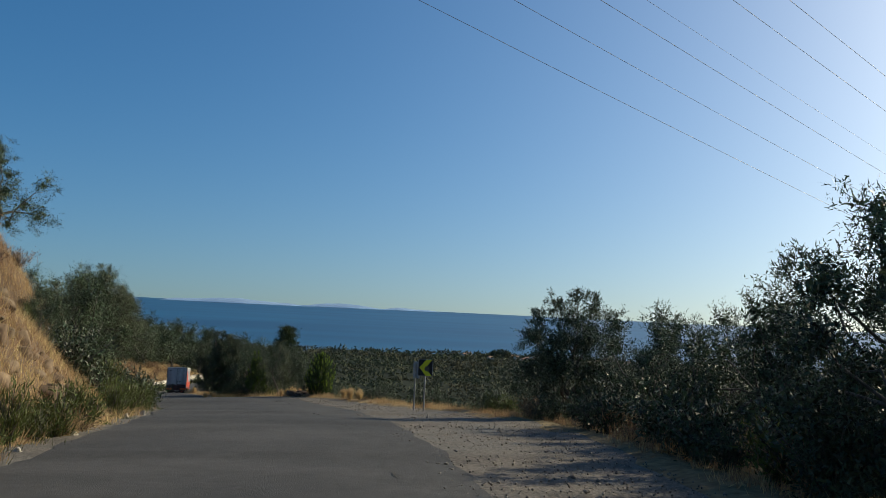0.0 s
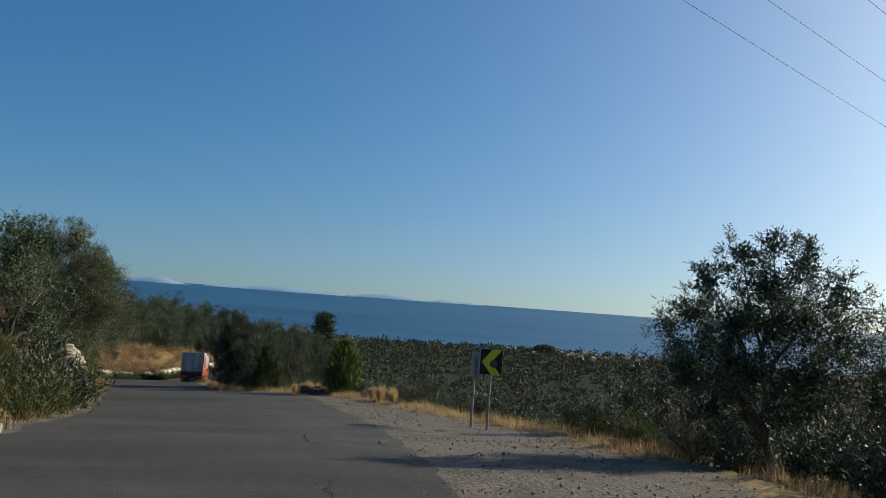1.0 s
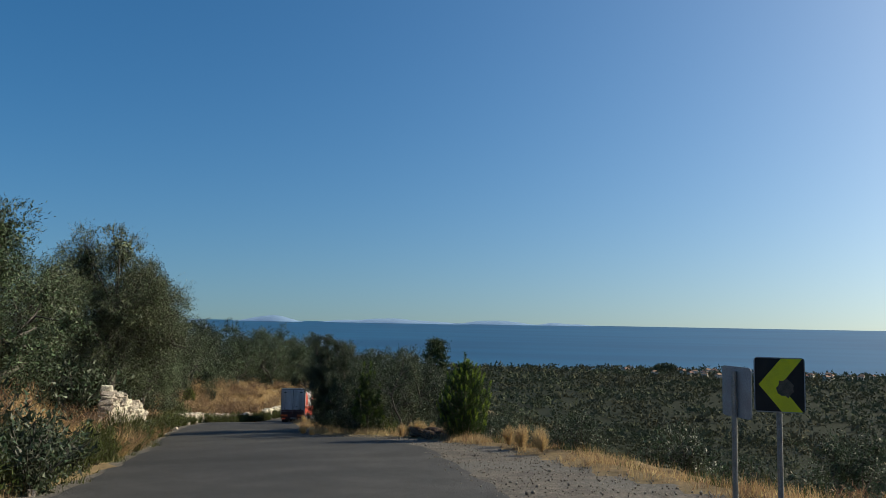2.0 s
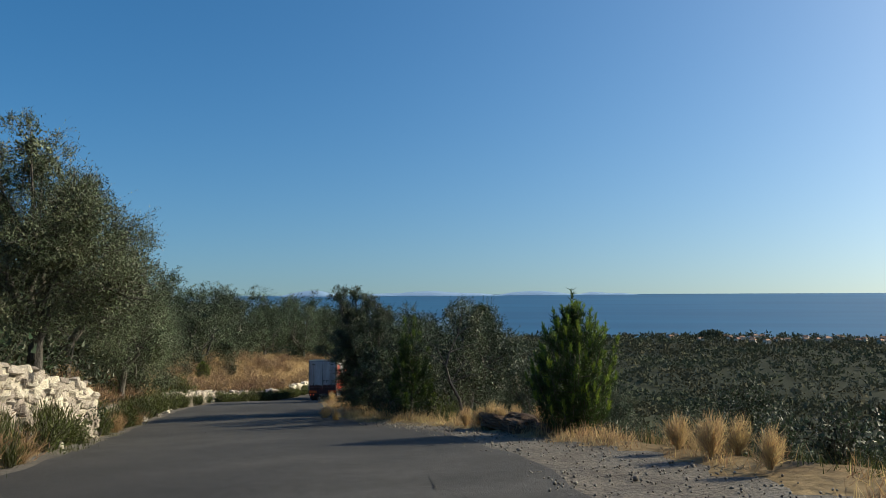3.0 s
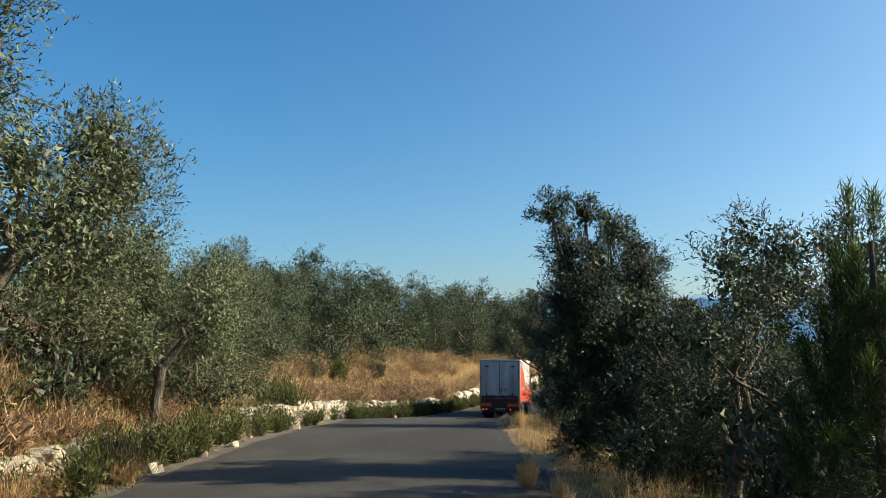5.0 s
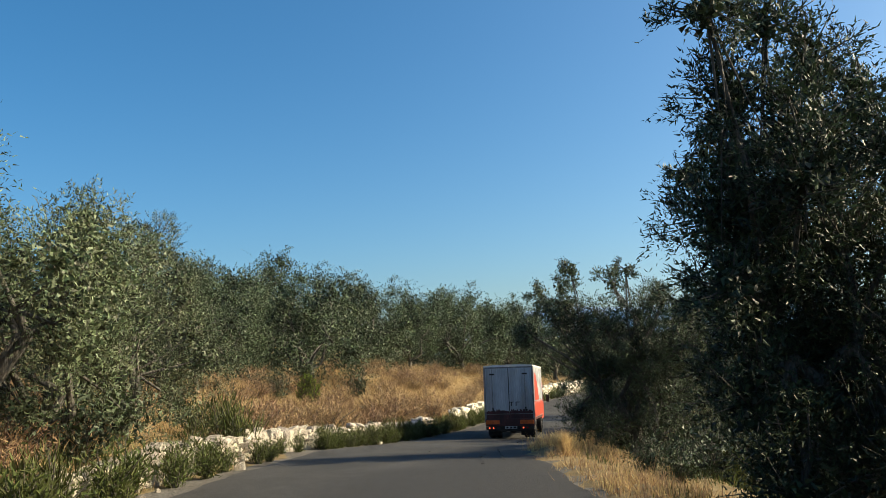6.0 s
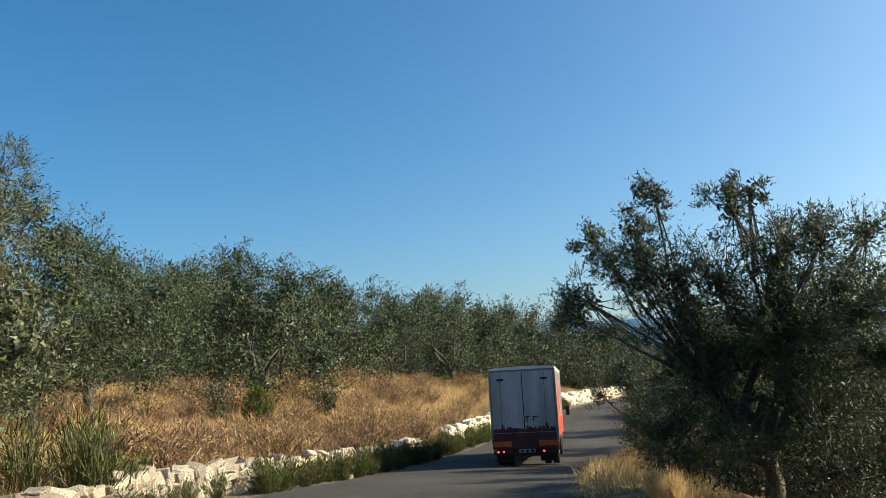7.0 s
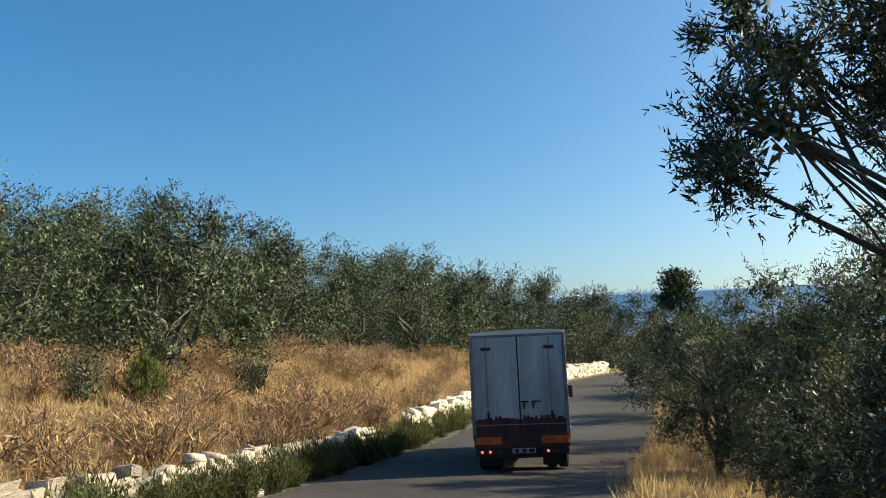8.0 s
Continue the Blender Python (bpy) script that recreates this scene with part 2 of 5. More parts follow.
def along(x, y):
    """The road's station, the offset to its right, the overshoot past its ends and its height, for arrays of places."""
    x, y = np.atleast_1d(np.asarray(x, float)), np.atleast_1d(np.asarray(y, float))
    best = np.empty(len(x), int)
    for i in range(0, len(x), 4000):
        d = (x[i : i + 4000, None] - ROAD[None, ::2, 0]) ** 2 + (y[i : i + 4000, None] - ROAD[None, ::2, 1]) ** 2
        best[i : i + 4000] = np.argmin(d, 1) * 2
    best = np.minimum(best, len(ROAD) - 1)
    ox, oy = x - ROAD[best, 0], y - ROAD[best, 1]
    lat = ox * TAN[best, 1] - oy * TAN[best, 0]
    fwd = ox * TAN[best, 0] + oy * TAN[best, 1]
    slope = np.gradient(ROAD[:, 2]) / np.gradient(S)
    near = np.clip(fwd, -1, 1)
    over = np.where((best == 0) | (best >= len(ROAD) - 2), np.abs(fwd), 0)
    return S[best] + near, lat, over, ROAD[best, 2] + near * slope[best]


def ripple(x, y, size, seed=0.0):
    """Soft, fixed waviness of about -1 to 1."""
    a = np.sin(x / size * 1.7 + seed) * np.cos(y / size * 1.3 - seed * 2) + np.sin((x + y) / size * 0.9 + seed * 3) * 0.7
    b = np.sin(x / size * 4.1 - y / size * 3.3 + seed) * 0.4 + np.cos(x / size * 7.3 + y / size * 6.1 - seed) * 0.25
    return (a + b) / 2.2


def height(x, y):
    s, lat, over, z = along(x, y)
    x, y = np.atleast_1d(x), np.atleast_1d(y)
    z = z - 0.12 * over
    d = left_edge(s) - lat
    tall = np.interp(s, [0, 22, 30, 36, 42, 48, 53, 58, 64, 70, 100, 126, 138], [4.1, 3.9, 2.8, 1.6, 1.5, 2.2, 2.9, 2.8, 2.5, 2.4, 2.2, 1.5, 0.0])
    wide = np.interp(s, [0, 22, 34, 45, 51, 58, 66], [3.3, 3.6, 6.0, 6.0, 4.8, 4.8, 7.5])
    u = np.clip((d - 0.9) / wide, 0, 1)
    bank = tall * (u * u * (3 - 2 * u) * 0.55 + u * 0.45) + np.clip(d - 0.9 - wide, 0, 60) * np.interp(s, [60, 90, 124, 138], [0.07, 0.13, 0.12, -0.2])
    bank += np.clip(d - 0.8, 0, 1) * (0.12 * ripple(x, y, 1.1) + 0.2 * ripple(x, y, 4.0, 1.0)) + 0.06 * np.clip(d - 0.6, 0, 1) - 0.07 * np.clip(1.2 - d, 0, 1)
    bank = bank + 6.0 * np.exp(-((x + 19.0) ** 2 / np.where(x < -19, 70.0, 11.0) + (y - 36.0) ** 2 / 12.0))           # a spur of the hill above the road
    e = lat - verge_edge(s)
    flat = np.interp(s, [0, 25, 32, 45, 70], [5.0, 4.0, 2.0, 1.6, 2.2])
    drop = -0.06 * np.clip(e, 0, None) - 0.36 * np.clip(e - flat, 0, 30) - 0.20 * np.clip(e - flat - 30, 0, None)
    drop += np.clip(e, 0, 1) * (0.07 * ripple(x, y, 0.8, 2.0) + 0.12 * ripple(x, y, 3.0, 0.5)) + 0.10 * np.exp(-((e - 0.5) / 0.45) ** 2)
    z = z - 0.22 * np.clip(np.hypot(x + 20, y - 80) - 95, 0, None)
    z = z + np.where(d > 0, bank, np.where(e > 0, drop, -0.07))
    far = np.hypot(x, y)
    plain = -67.0 + 2.5 * ripple(x, y, 170.0) + 0.0 * far
    shore = 1010 + 60 * ripple(x, y, 260.0, 4.0) + 0.16 * x
    plain = np.where(y > shore, -74.0, np.maximum(plain, -69.0))
    return np.maximum(z, plain) if far.ndim else z


def ground_z(x, y):
    return float(height(np.array([x]), np.array([y]))[0])


def place(s, lat):
    """The place at a station of the road and an offset to its right."""
    i = int(np.argmin(np.abs(S - s)))
    f = s - S[i]
    x, y = ROAD[i, 0] + TAN[i, 0] * f + TAN[i, 1] * lat, ROAD[i, 1] + TAN[i, 1] * f - TAN[i, 0] * lat
    return float(x), float(y)


def axis_steps(lo, hi, step, far_lo, far_hi):
    mid = list(np.arange(lo, hi, step))
    out, d, v = [], step, hi
    while v < far_hi:
        out.append(v)
        d = min(d * 1.14, 120)
        v += d
    low, d, v = [], step, lo - step
    while v > far_lo:
        low.append(v)
        d = min(d * 1.14, 120)
        v -= d
    return np.array(low[::-1] + mid + out + [far_hi])


def grid_mesh(xs, ys, z):
    nx, ny = len(xs), len(ys)
    gx, gy = np.meshgrid(xs, ys)
    i = np.arange(nx * ny).reshape(ny, nx)
    quads = np.stack([i[:-1, :-1], i[:-1, 1:], i[1:, 1:], i[1:, :-1]], -1).reshape(-1, 4)
    return fill("sheet", np.stack([gx.ravel(), gy.ravel(), z], 1), quads)


xs, ys = axis_steps(-62, 26, 0.65, -2600, 2600), axis_steps(-12, 128, 0.65, -150, 1300)
gx, gy = np.meshgrid(xs, ys)
ground_mesh = grid_mesh(xs, ys, height(gx.ravel(), gy.ravel()))
ground_mesh.polygons.foreach_set("use_smooth", np.ones(len(ground_mesh.polygons), bool))
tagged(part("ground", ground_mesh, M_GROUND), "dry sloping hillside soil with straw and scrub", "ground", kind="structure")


def strip(name, s0, s1, inner, outer, lift, material, label, across=8, ragged=0.0, step=0.5, crown=0.0):
    rows = np.arange(s0, s1, step)
    v = []
    for s in rows:
        i = int(np.argmin(np.abs(S - s)))
        a, b = float(inner(s)), float(outer(s))
        a += ragged * float(ripple(np.array([s]), np.array([0.0]), 0.55)[0])
        b += ragged * float(ripple(np.array([s]), np.array([9.0]), 0.55, 3.0)[0])
        for k in range(across + 1):
            lat = a + (b - a) * k / across
            x, y = place(s, lat)
            v.append((x, y, ROAD[i, 2] + lift + crown * math.sin(math.pi * k / across)))
    n = across + 1
    i = np.arange(len(rows) * n).reshape(-1, n)
    quads = np.stack([i[:-1, :-1], i[:-1, 1:], i[1:, 1:], i[1:, :-1]], -1).reshape(-1, 4)
    me = fill(name, v, quads)
    me.polygons.foreach_set("use_smooth", np.ones(len(quads), bool))
    return tagged(part(name, me, material), label, name, kind="structure")


strip("road", -18, 140, left_edge, tar_edge, 0.0, M_ASPHALT, "worn grey asphalt road with ragged edges", 10, 0.10, crown=0.03)
strip("gravel_shoulder", -18, 72, lambda s: tar_edge(s) - 0.35, lambda s: verge_edge(s) + 0.3, -0.016, M_GRAVEL, "stony gravel pull-off beside the asphalt", 8, 0.0)
strip("gravel_edge", -18, 120, lambda s: left_edge(s) - 1.15, lambda s: left_edge(s) + 0.2, -0.02, M_GRAVEL, "narrow gravel edge below the bank", 3, 0.05)

# ---- sea and islands ----
sea = grid_mesh(np.linspace(-4950, 4950, 60), np.linspace(300, 4950, 50), np.full(3000, -70.0))
tagged(part("water", sea, M_SEA), "deep blue calm open sea", "water", kind="structure")


def island(x0, x1, y, peaks, label):
    """A far ridge: a low hill with its back slope, its crest as a sum of humps."""
    xs = np.linspace(x0, x1, 60)
    crest = sum(h * np.exp(-(((xs - c) / w) ** 2)) for c, h, w in peaks) + 1.5 * ripple(xs, xs * 0, 40.0)
    fade = np.clip(np.minimum(xs - x0, x1 - xs) / (0.12 * (x1 - x0)), 0, 1)
    crest = np.maximum(crest * fade, 0)
    v = np.concatenate([np.stack([xs, np.full(60, y - 60), np.full(60, -70.5)], 1), np.stack([xs, np.full(60, float(y)), crest - 70], 1),
                        np.stack([xs, np.full(60, y + 80), np.full(60, -70.5)], 1)])
    i = np.arange(180).reshape(3, 60)
    quads = np.stack([i[:-1, :-1], i[:-1, 1:], i[1:, 1:], i[1:, :-1]], -1).reshape(-1, 4)
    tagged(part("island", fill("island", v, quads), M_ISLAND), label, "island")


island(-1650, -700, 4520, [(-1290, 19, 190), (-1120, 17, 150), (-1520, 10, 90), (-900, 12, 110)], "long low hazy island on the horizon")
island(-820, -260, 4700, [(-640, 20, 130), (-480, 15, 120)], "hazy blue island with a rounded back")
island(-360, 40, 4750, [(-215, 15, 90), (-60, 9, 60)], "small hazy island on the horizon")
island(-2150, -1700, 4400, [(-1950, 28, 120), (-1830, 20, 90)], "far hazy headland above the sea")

# ---- trees ----
def crown_lobes(rng, tall, wide, lobes, low, lean):
    """Uneven lobes of an olive crown: a broad, broken dome of several heads."""
    out = []
    heads = [(rng.uniform(0, 6.28), rng.uniform(0.25, 0.5), rng.uniform(0.82, 1.05)) for _ in range(3)]
    for k in range(lobes):
        h = (k + 0.5) / lobes
        a = 2.4 * k + rng.uniform(-0.5, 0.5)
        ring = math.sqrt(max(0.0, 1 - (1.45 * h - 0.55) ** 2)) * (0.4 if k % 5 == 4 else rng.uniform(0.7, 1.0))
        x, y = wide * 0.78 * ring * math.cos(a), wide * 0.78 * ring * math.sin(a)
        z = tall * (low + (0.88 - low) * h)
        if h > 0.6:                                                    # the upper lobes gather into heads
            b, d, t = heads[k % 3]
            x, y, z = 0.45 * x + wide * d * math.cos(b), 0.45 * y + wide * d * math.sin(b), z * t
        out.append((x + lean[0] * h, y + lean[1] * h, z, wide * rng.uniform(0.25, 0.42) * (1.15 - 0.3 * h)))
    top = max(z + 0.9 * r for _, _, z, r in out)
    return [(x, y, z * tall / top, r) for x, y, z, r in out]


def olive_parts(seed, tall, wide, tufts, sprays, leaf, lobes=16, per=8, lean=(0.0, 0.0), low=0.22, thin=0.26, heart=70, shape=None, twigs=False, swell=1.0):
    """The limbs and leaves of an olive tree: a short trunk that forks, boughs to uneven lobes, tufts of leafy upright sprays on each lobe."""
    rng = np.random.default_rng(seed)
    lobe = [(x, y, z, swell * r) for x, y, z, r in shape or crown_lobes(rng, tall, wide, lobes, low, lean)]
    mid = np.mean([q[:3] for q in lobe], 0)
    fork = np.array([mid[0] * 0.35, mid[1] * 0.35, tall * max(low, 0.14) * 0.8])
    thick = 0.6 * tall
    paths = [[((0, 0, -0.3), 0.065 * thick), ((0.06, 0.03, fork[2] * 0.5), 0.045 * thick), (tuple(fork), 0.038 * thick)]]
    bough = []
    for k in range(5):
        near = np.mean([q[:3] for q in lobe[k::5]], 0)
        b = fork + (near - fork) * 0.6 + rng.normal(size=3) * 0.06 * wide
        bough.append(b)
        paths.append([(tuple(fork), 0.038 * thick), (tuple((fork + b) / 2 + rng.normal(size=3) * 0.05 * tall), 0.026 * thick), (tuple(b), 0.022 * thick)])
    base, way, length, core, core_way, core_long = [], [], [], [], [], []
    for x, y, z, r in lobe:
        c = np.array((x, y, z))
        b = min(bough, key=lambda q: np.linalg.norm(q - c))
        bend = (b + c) / 2 + rng.normal(size=3) * 0.05 * wide
        paths.append([(tuple(b), 0.013 * thick), (tuple(bend), 0.008 * thick), (tuple(c), 0.004 * thick)])
        n = max(3, int(tufts * (r / (0.27 * wide)) ** 1.6))
        d = unit(rng.normal(size=(n, 3)) + unit(c - mid) * 0.55 + [0, 0, 0.25])
        at = c + d * r * rng.uniform(0.45, 1.0, (n, 1)) * [1, 1, 0.9]
        inner = rng.uniform(size=n) < (0.4 if shape else 0.28)                                # some tufts clothe the bough below the lobe
        u = rng.uniform(0.2, 0.9, (n, 1))
        at = np.where(inner[:, None], b + (c - b) * u + rng.normal(size=(n, 3)) * r * 0.30, at)
        size = r * rng.uniform(0.30, 0.52, (n, 1))
        grow = unit(d * 0.7 + [0, 0, 0.6] + rng.normal(size=(n, 3)) * 0.3)
        if twigs:
            for p, g, w in zip(at, grow, size[:, 0]):
                paths.append([(tuple(c), 0.012), (tuple((c + p) / 2 + rng.normal(size=3) * 0.03), 0.008), (tuple(p + g * w * 0.8), 0.003)])
        m = n * sprays
        g, w = np.repeat(grow, sprays, 0), np.repeat(size, sprays, 0)
        tw = unit(g + rng.normal(size=(m, 3)) * 0.5)
        root = np.repeat(at, sprays, 0) - g * w * 0.35 + rng.normal(size=(m, 3)) * w * 0.24
        far = w * rng.uniform(0.55, 1.25, (m, 1)) * np.where(rng.uniform(size=(m, 1)) < 0.07, 1.5, 1.0)
        for j in range(per):
            u = (j + 0.6) / per
            base.append(root + tw * far * u - [0, 0, 0.2] * far * u * u)
            way.append(unit(tw * 0.7 + rng.normal(size=(m, 3)) * 0.5))
            length.append(leaf * rng.uniform(0.7, 1.25, m))
        m = max(8, int(heart * (r / (0.27 * wide)) ** 1.6))              # the lobe's shaded heart: broad overlapping leaves
        g = unit(rng.normal(size=(m, 3)))
        span = min(r * 0.25, leaf * (1.5 if leaf < 0.09 else 1.9))
        core.append(c + unit(rng.normal(size=(m, 3))) * r * rng.uniform(0.05, 0.55, (m, 1)) - g * span * 0.5)
        core_way.append(g)
        core_long.append(np.full(m, span))
    hearts = sum(len(q) for q in core)
    base, way, length = np.concatenate(base + core), np.concatenate(way + core_way), np.concatenate(length + core_long)
    width = length * thin
    width[-hearts:] = length[-hearts:] * 0.5
    return limb_mesh(paths if leaf < 0.2 else paths[:14], 5), leaf_mesh(rng, base, way, length, width)


TREES = {}


def olive_tree(kind, x, y, size=1.0, turn=0.0, label="", leaves=None, sink=0.0):
    """An olive tree of one of the kinds below, on the ground at x, y."""
    spec = OLIVES[kind]
    m = Matrix.Translation((x, y, ground_z(x, y) - sink)) @ Matrix.Rotation(radians(turn), 4, "Z")
    if (kind, leaves) not in TREES:
        limbs, crown = olive_parts(**spec)
        tree = thing("olive_tree", m, label, "tree", "olive trees on the hillside")
        part("trunk", limbs, M_BARK, tree, "grey gnarled trunk and boughs")
        part("crown", crown, leaves or M_OLIVE, tree)
        tree.scale = (size, size, size)
        TREES[kind, leaves] = tree, size
        return tree
    first, own = TREES[kind, leaves]
    k = size / own
    tree = copy_thing(first, m @ Matrix.Diagonal((k, k, k, 1)))
    return tagged(tree, label)


OLIVES = {
    "near_a": dict(seed=1, tall=4.4, wide=2.1, tufts=11, sprays=11, leaf=0.070, lobes=20, low=0.14, heart=230),
    "near_b": dict(seed=2, tall=4.6, wide=2.3, tufts=11, sprays=11, leaf=0.072, lobes=20, lean=(-0.4, -0.3), low=0.12, heart=230),
    "near_c": dict(seed=3, tall=4.0, wide=2.1, tufts=11, sprays=11, leaf=0.070, lobes=20, low=0.10, heart=230),
    "near_t": dict(seed=12, tall=4.6, wide=2.2, tufts=11, sprays=11, leaf=0.068, lobes=22, low=0.35, lean=(0.8, -0.2), heart=230),
    "near_big": dict(seed=9, tall=7.0, wide=2.9, tufts=16, sprays=22, leaf=0.076, lobes=34, low=0.36, lean=(0.7, -0.2), heart=330, twigs=True),
    "open": dict(seed=14, tall=5.4, wide=2.0, tufts=9, sprays=15, leaf=0.070, lobes=20, low=0.34, heart=12, twigs=True),
    # a tree with a bough reaching over the road and tall feathery shoots
    "verge_wide": dict(seed=10, tall=4.6, wide=2.4, tufts=30, sprays=17, leaf=0.062, low=0.16, heart=250, twigs=True, swell=1.2, shape=[
        (-2.2, 0.2, 3.9, 0.36), (-1.1, -0.8, 4.3, 0.36), (-1.4, -0.5, 3.6, 0.5), (-0.1, -1.0, 4.0, 0.42), (0.1, -0.5, 4.3, 0.31), (0.5, 0.3, 3.6, 0.54),
        (1.6, 0.8, 3.7, 0.5), (1.1, 0, 3.0, 0.62), (2.1, 1.6, 2.5, 0.6), (-0.4, -0.6, 3.1, 0.66), (-2.1, -1.0, 2.95, 0.42), (0.2, 0.5, 2.2, 0.8),
        (1.7, 0.3, 2.0, 0.68), (-0.4, -0.2, 2.1, 0.6), (0.7, -0.5, 1.4, 0.76), (-0.5, 0.4, 0.9, 0.65), (1.8, 1.3, 1.0, 0.7), (-1.4, 0.3, 1.0, 0.5), (1, 2.2, 2.6, 0.8),
        (0.5, -0.8, 2.4, 0.6), (-0.3, -1.0, 1.0, 0.5), (0.7, -1.1, 0.7, 0.5), (1.5, -0.4, 0.7, 0.55),
        (-0.9, -0.7, 3.2, 0.5), (0.3, -0.6, 3.3, 0.5), (0.9, -0.7, 3.5, 0.45), (0.4, 0, 2.8, 0.6), (1.3, -0.5, 2.6, 0.6), (-1.6, 0, 4.0, 0.34), (1.9, 0.6, 3.0, 0.6), (-2.35, -0.6, 2.75, 0.28),
        (-1.5, -0.3, 3.2, 0.38), (-1.9, -0.2, 3.5, 0.32)]),
    # a tall narrow head over the road's edge
    "verge_tall": dict(seed=15, tall=4.9, wide=2.0, tufts=28, sprays=17, leaf=0.064, low=0.14, heart=380, twigs=True, swell=1.32, shape=[
        (-0.9, -0.9, 4.5, 0.34), (-0.5, -0.2, 4.5, 0.32), (-0.2, 0.2, 4.2, 0.4), (-0.8, -0.4, 3.9, 0.42), (-0.3, -0.3, 3.6, 0.53), (-0.9, 0.3, 3.5, 0.36),
        (-1.0, -0.1, 2.9, 0.44), (-0.5, 0.3, 2.8, 0.62), (0.1, 0.8, 2.8, 0.58), (-0.8, 0.4, 2.1, 0.45), (-0.3, 0.5, 1.8, 0.65), (-0.8, -0.4, 1.4, 0.47),
        (0.1, 1.4, 1.8, 0.6), (-0.9, -0.8, 2.3, 0.38), (-0.1, 1.7, 3.5, 0.5), (-1.35, 1.1, 3.5, 0.24), (-0.5, -0.7, 0.7, 0.45), (0.2, -0.2, 0.8, 0.55),
        (0.8, 0.2, 1.5, 0.6), (0.7, 0.4, 2.4, 0.5), (-0.3, 0.9, 0.8, 0.5), (0.4, -0.1, 3.3, 0.45), (-0.3, -0.8, 3.1, 0.42), (0.2, 0.3, 3.8, 0.36)]),
    # a rounded tree above the drop
    "rounded": dict(seed=16, tall=4.4, wide=2.1, tufts=16, sprays=18, leaf=0.072, low=0.18, heart=240, swell=1.25, shape=[
        (-0.1, -0.2, 4.0, 0.36), (-0.7, -0.4, 3.8, 0.37), (0.4, -0.3, 3.7, 0.47), (-1.3, -0.6, 3.3, 0.41), (-0.4, -0.7, 3.3, 0.59), (1.2, 0.1, 3.2, 0.49),
        (-1.4, -0.2, 2.7, 0.48), (-0.9, -0.7, 2.6, 0.63), (0.3, -0.7, 2.7, 0.65), (1.4, 0.4, 2.4, 0.62), (-1.6, -0.3, 1.8, 0.55), (-0.7, -1.1, 1.8, 0.67),
        (0.6, -0.6, 1.8, 0.67), (-1.0, -0.2, 1.1, 0.49), (0.1, -0.6, 1.0, 0.57), (0.6, 1.3, 3.0, 0.77)]),
    "mid_a": dict(seed=4, tall=4.2, wide=2.6, tufts=8, sprays=7, per=7, leaf=0.086, lobes=18, low=0.12, thin=0.40, heart=170, swell=1.18),
    "mid_b": dict(seed=5, tall=4.6, wide=2.8, tufts=8, sprays=7, per=7, leaf=0.088, lobes=18, low=0.14, thin=0.40, heart=170, swell=1.18),
    "mid_c": dict(seed=6, tall=3.7, wide=2.5, tufts=8, sprays=7, per=7, leaf=0.086, lobes=17, low=0.10, thin=0.40, heart=170, swell=1.18),
    "far_a": dict(seed=7, tall=4.2, wide=2.5, tufts=9, sprays=3, per=4, leaf=0.21, lobes=14, thin=0.5, low=0.12, heart=24),
    "far_b": dict(seed=8, tall=3.8, wide=2.6, tufts=9, sprays=3, per=4, leaf=0.21, lobes=14, thin=0.5, low=0.1, heart=24),
}
SILVER = "silvery green olive tree on the dry bank"
DARK = "dark dense olive tree at the road's edge"

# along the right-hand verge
olive_tree("near_a", 8.0, 14.0, 1.22, 20, "tall dark olive tree beside the gravel pull-off", M_OLIVE_SHADE)
olive_tree("near_c", 6.9, 11.4, 0.95, 220, DARK, M_OLIVE_SHADE)
olive_tree("mid_c", 7.3, 7.6, 1.05, 130, DARK, M_OLIVE_SHADE)
olive_tree("mid_c", 7.6, 4.2, 0.95, 10, DARK, M_OLIVE_SHADE)
olive_tree("near_c", 7.6, 17.0, 0.9, 40, DARK, M_OLIVE_SHADE)
olive_tree("rounded", 5.6, 27.3, 1.0, 0, "rounded olive tree above the drop", M_OLIVE_SHADE)
olive_tree("near_a", 6.7, 22.6, 0.80, 60, DARK, M_OLIVE_SHADE)
olive_tree("near_c", 8.8, 29.8, 0.95, 100, DARK, M_OLIVE_SHADE)
olive_tree("mid_c", 10.5, 33.0, 1.0, 200, DARK, M_OLIVE_SHADE)
olive_tree("near_c", 8.7, 21.2, 0.88, 160, DARK, M_OLIVE_SHADE)
olive_tree("mid_c", 9.2, 25.6, 0.95, 60, DARK, M_OLIVE_SHADE, 0.3)
olive_tree("near_c", 5.7, 32.6, 0.98, 200, "low olive tree at the verge", M_OLIVE_SHADE)
# two trees added behind the tall one to block light through its crown
olive_tree("near_c", 9.6, 16.6, 1.1, 75, DARK, M_OLIVE_SHADE)
olive_tree("mid_c", 10.4, 13.4, 1.2, 75, DARK, M_OLIVE_SHADE)
olive_tree("near_c", -6.9, 52.8, 0.60, 40, "low olive bush below the gravel", M_OLIVE_SHADE)
olive_tree("near_c", -5.0, 54.4, 0.62, 160, "low olive bush below the gravel", M_OLIVE_SHADE)
olive_tree("mid_a", 7.3, 19.6, 0.66, 250, DARK, M_OLIVE_SHADE)
olive_tree("mid_c", 10.5, 22.0, 0.9, 310, DARK, M_OLIVE_SHADE, 0.3)
olive_tree("verge_tall", -14.0, 59.9, 1.0, 0, "olive tree hanging over the road's edge", M_OLIVE_SHADE)
olive_tree("near_a", -11.9, 56.8, 0.90, 75, "olive tree with a slim pale trunk", M_OLIVE_SHADE)
olive_tree("near_b", -10.6, 60.0, 1.14, 215, "olive tree below the verge with long upright shoots", M_OLIVE_SHADE)
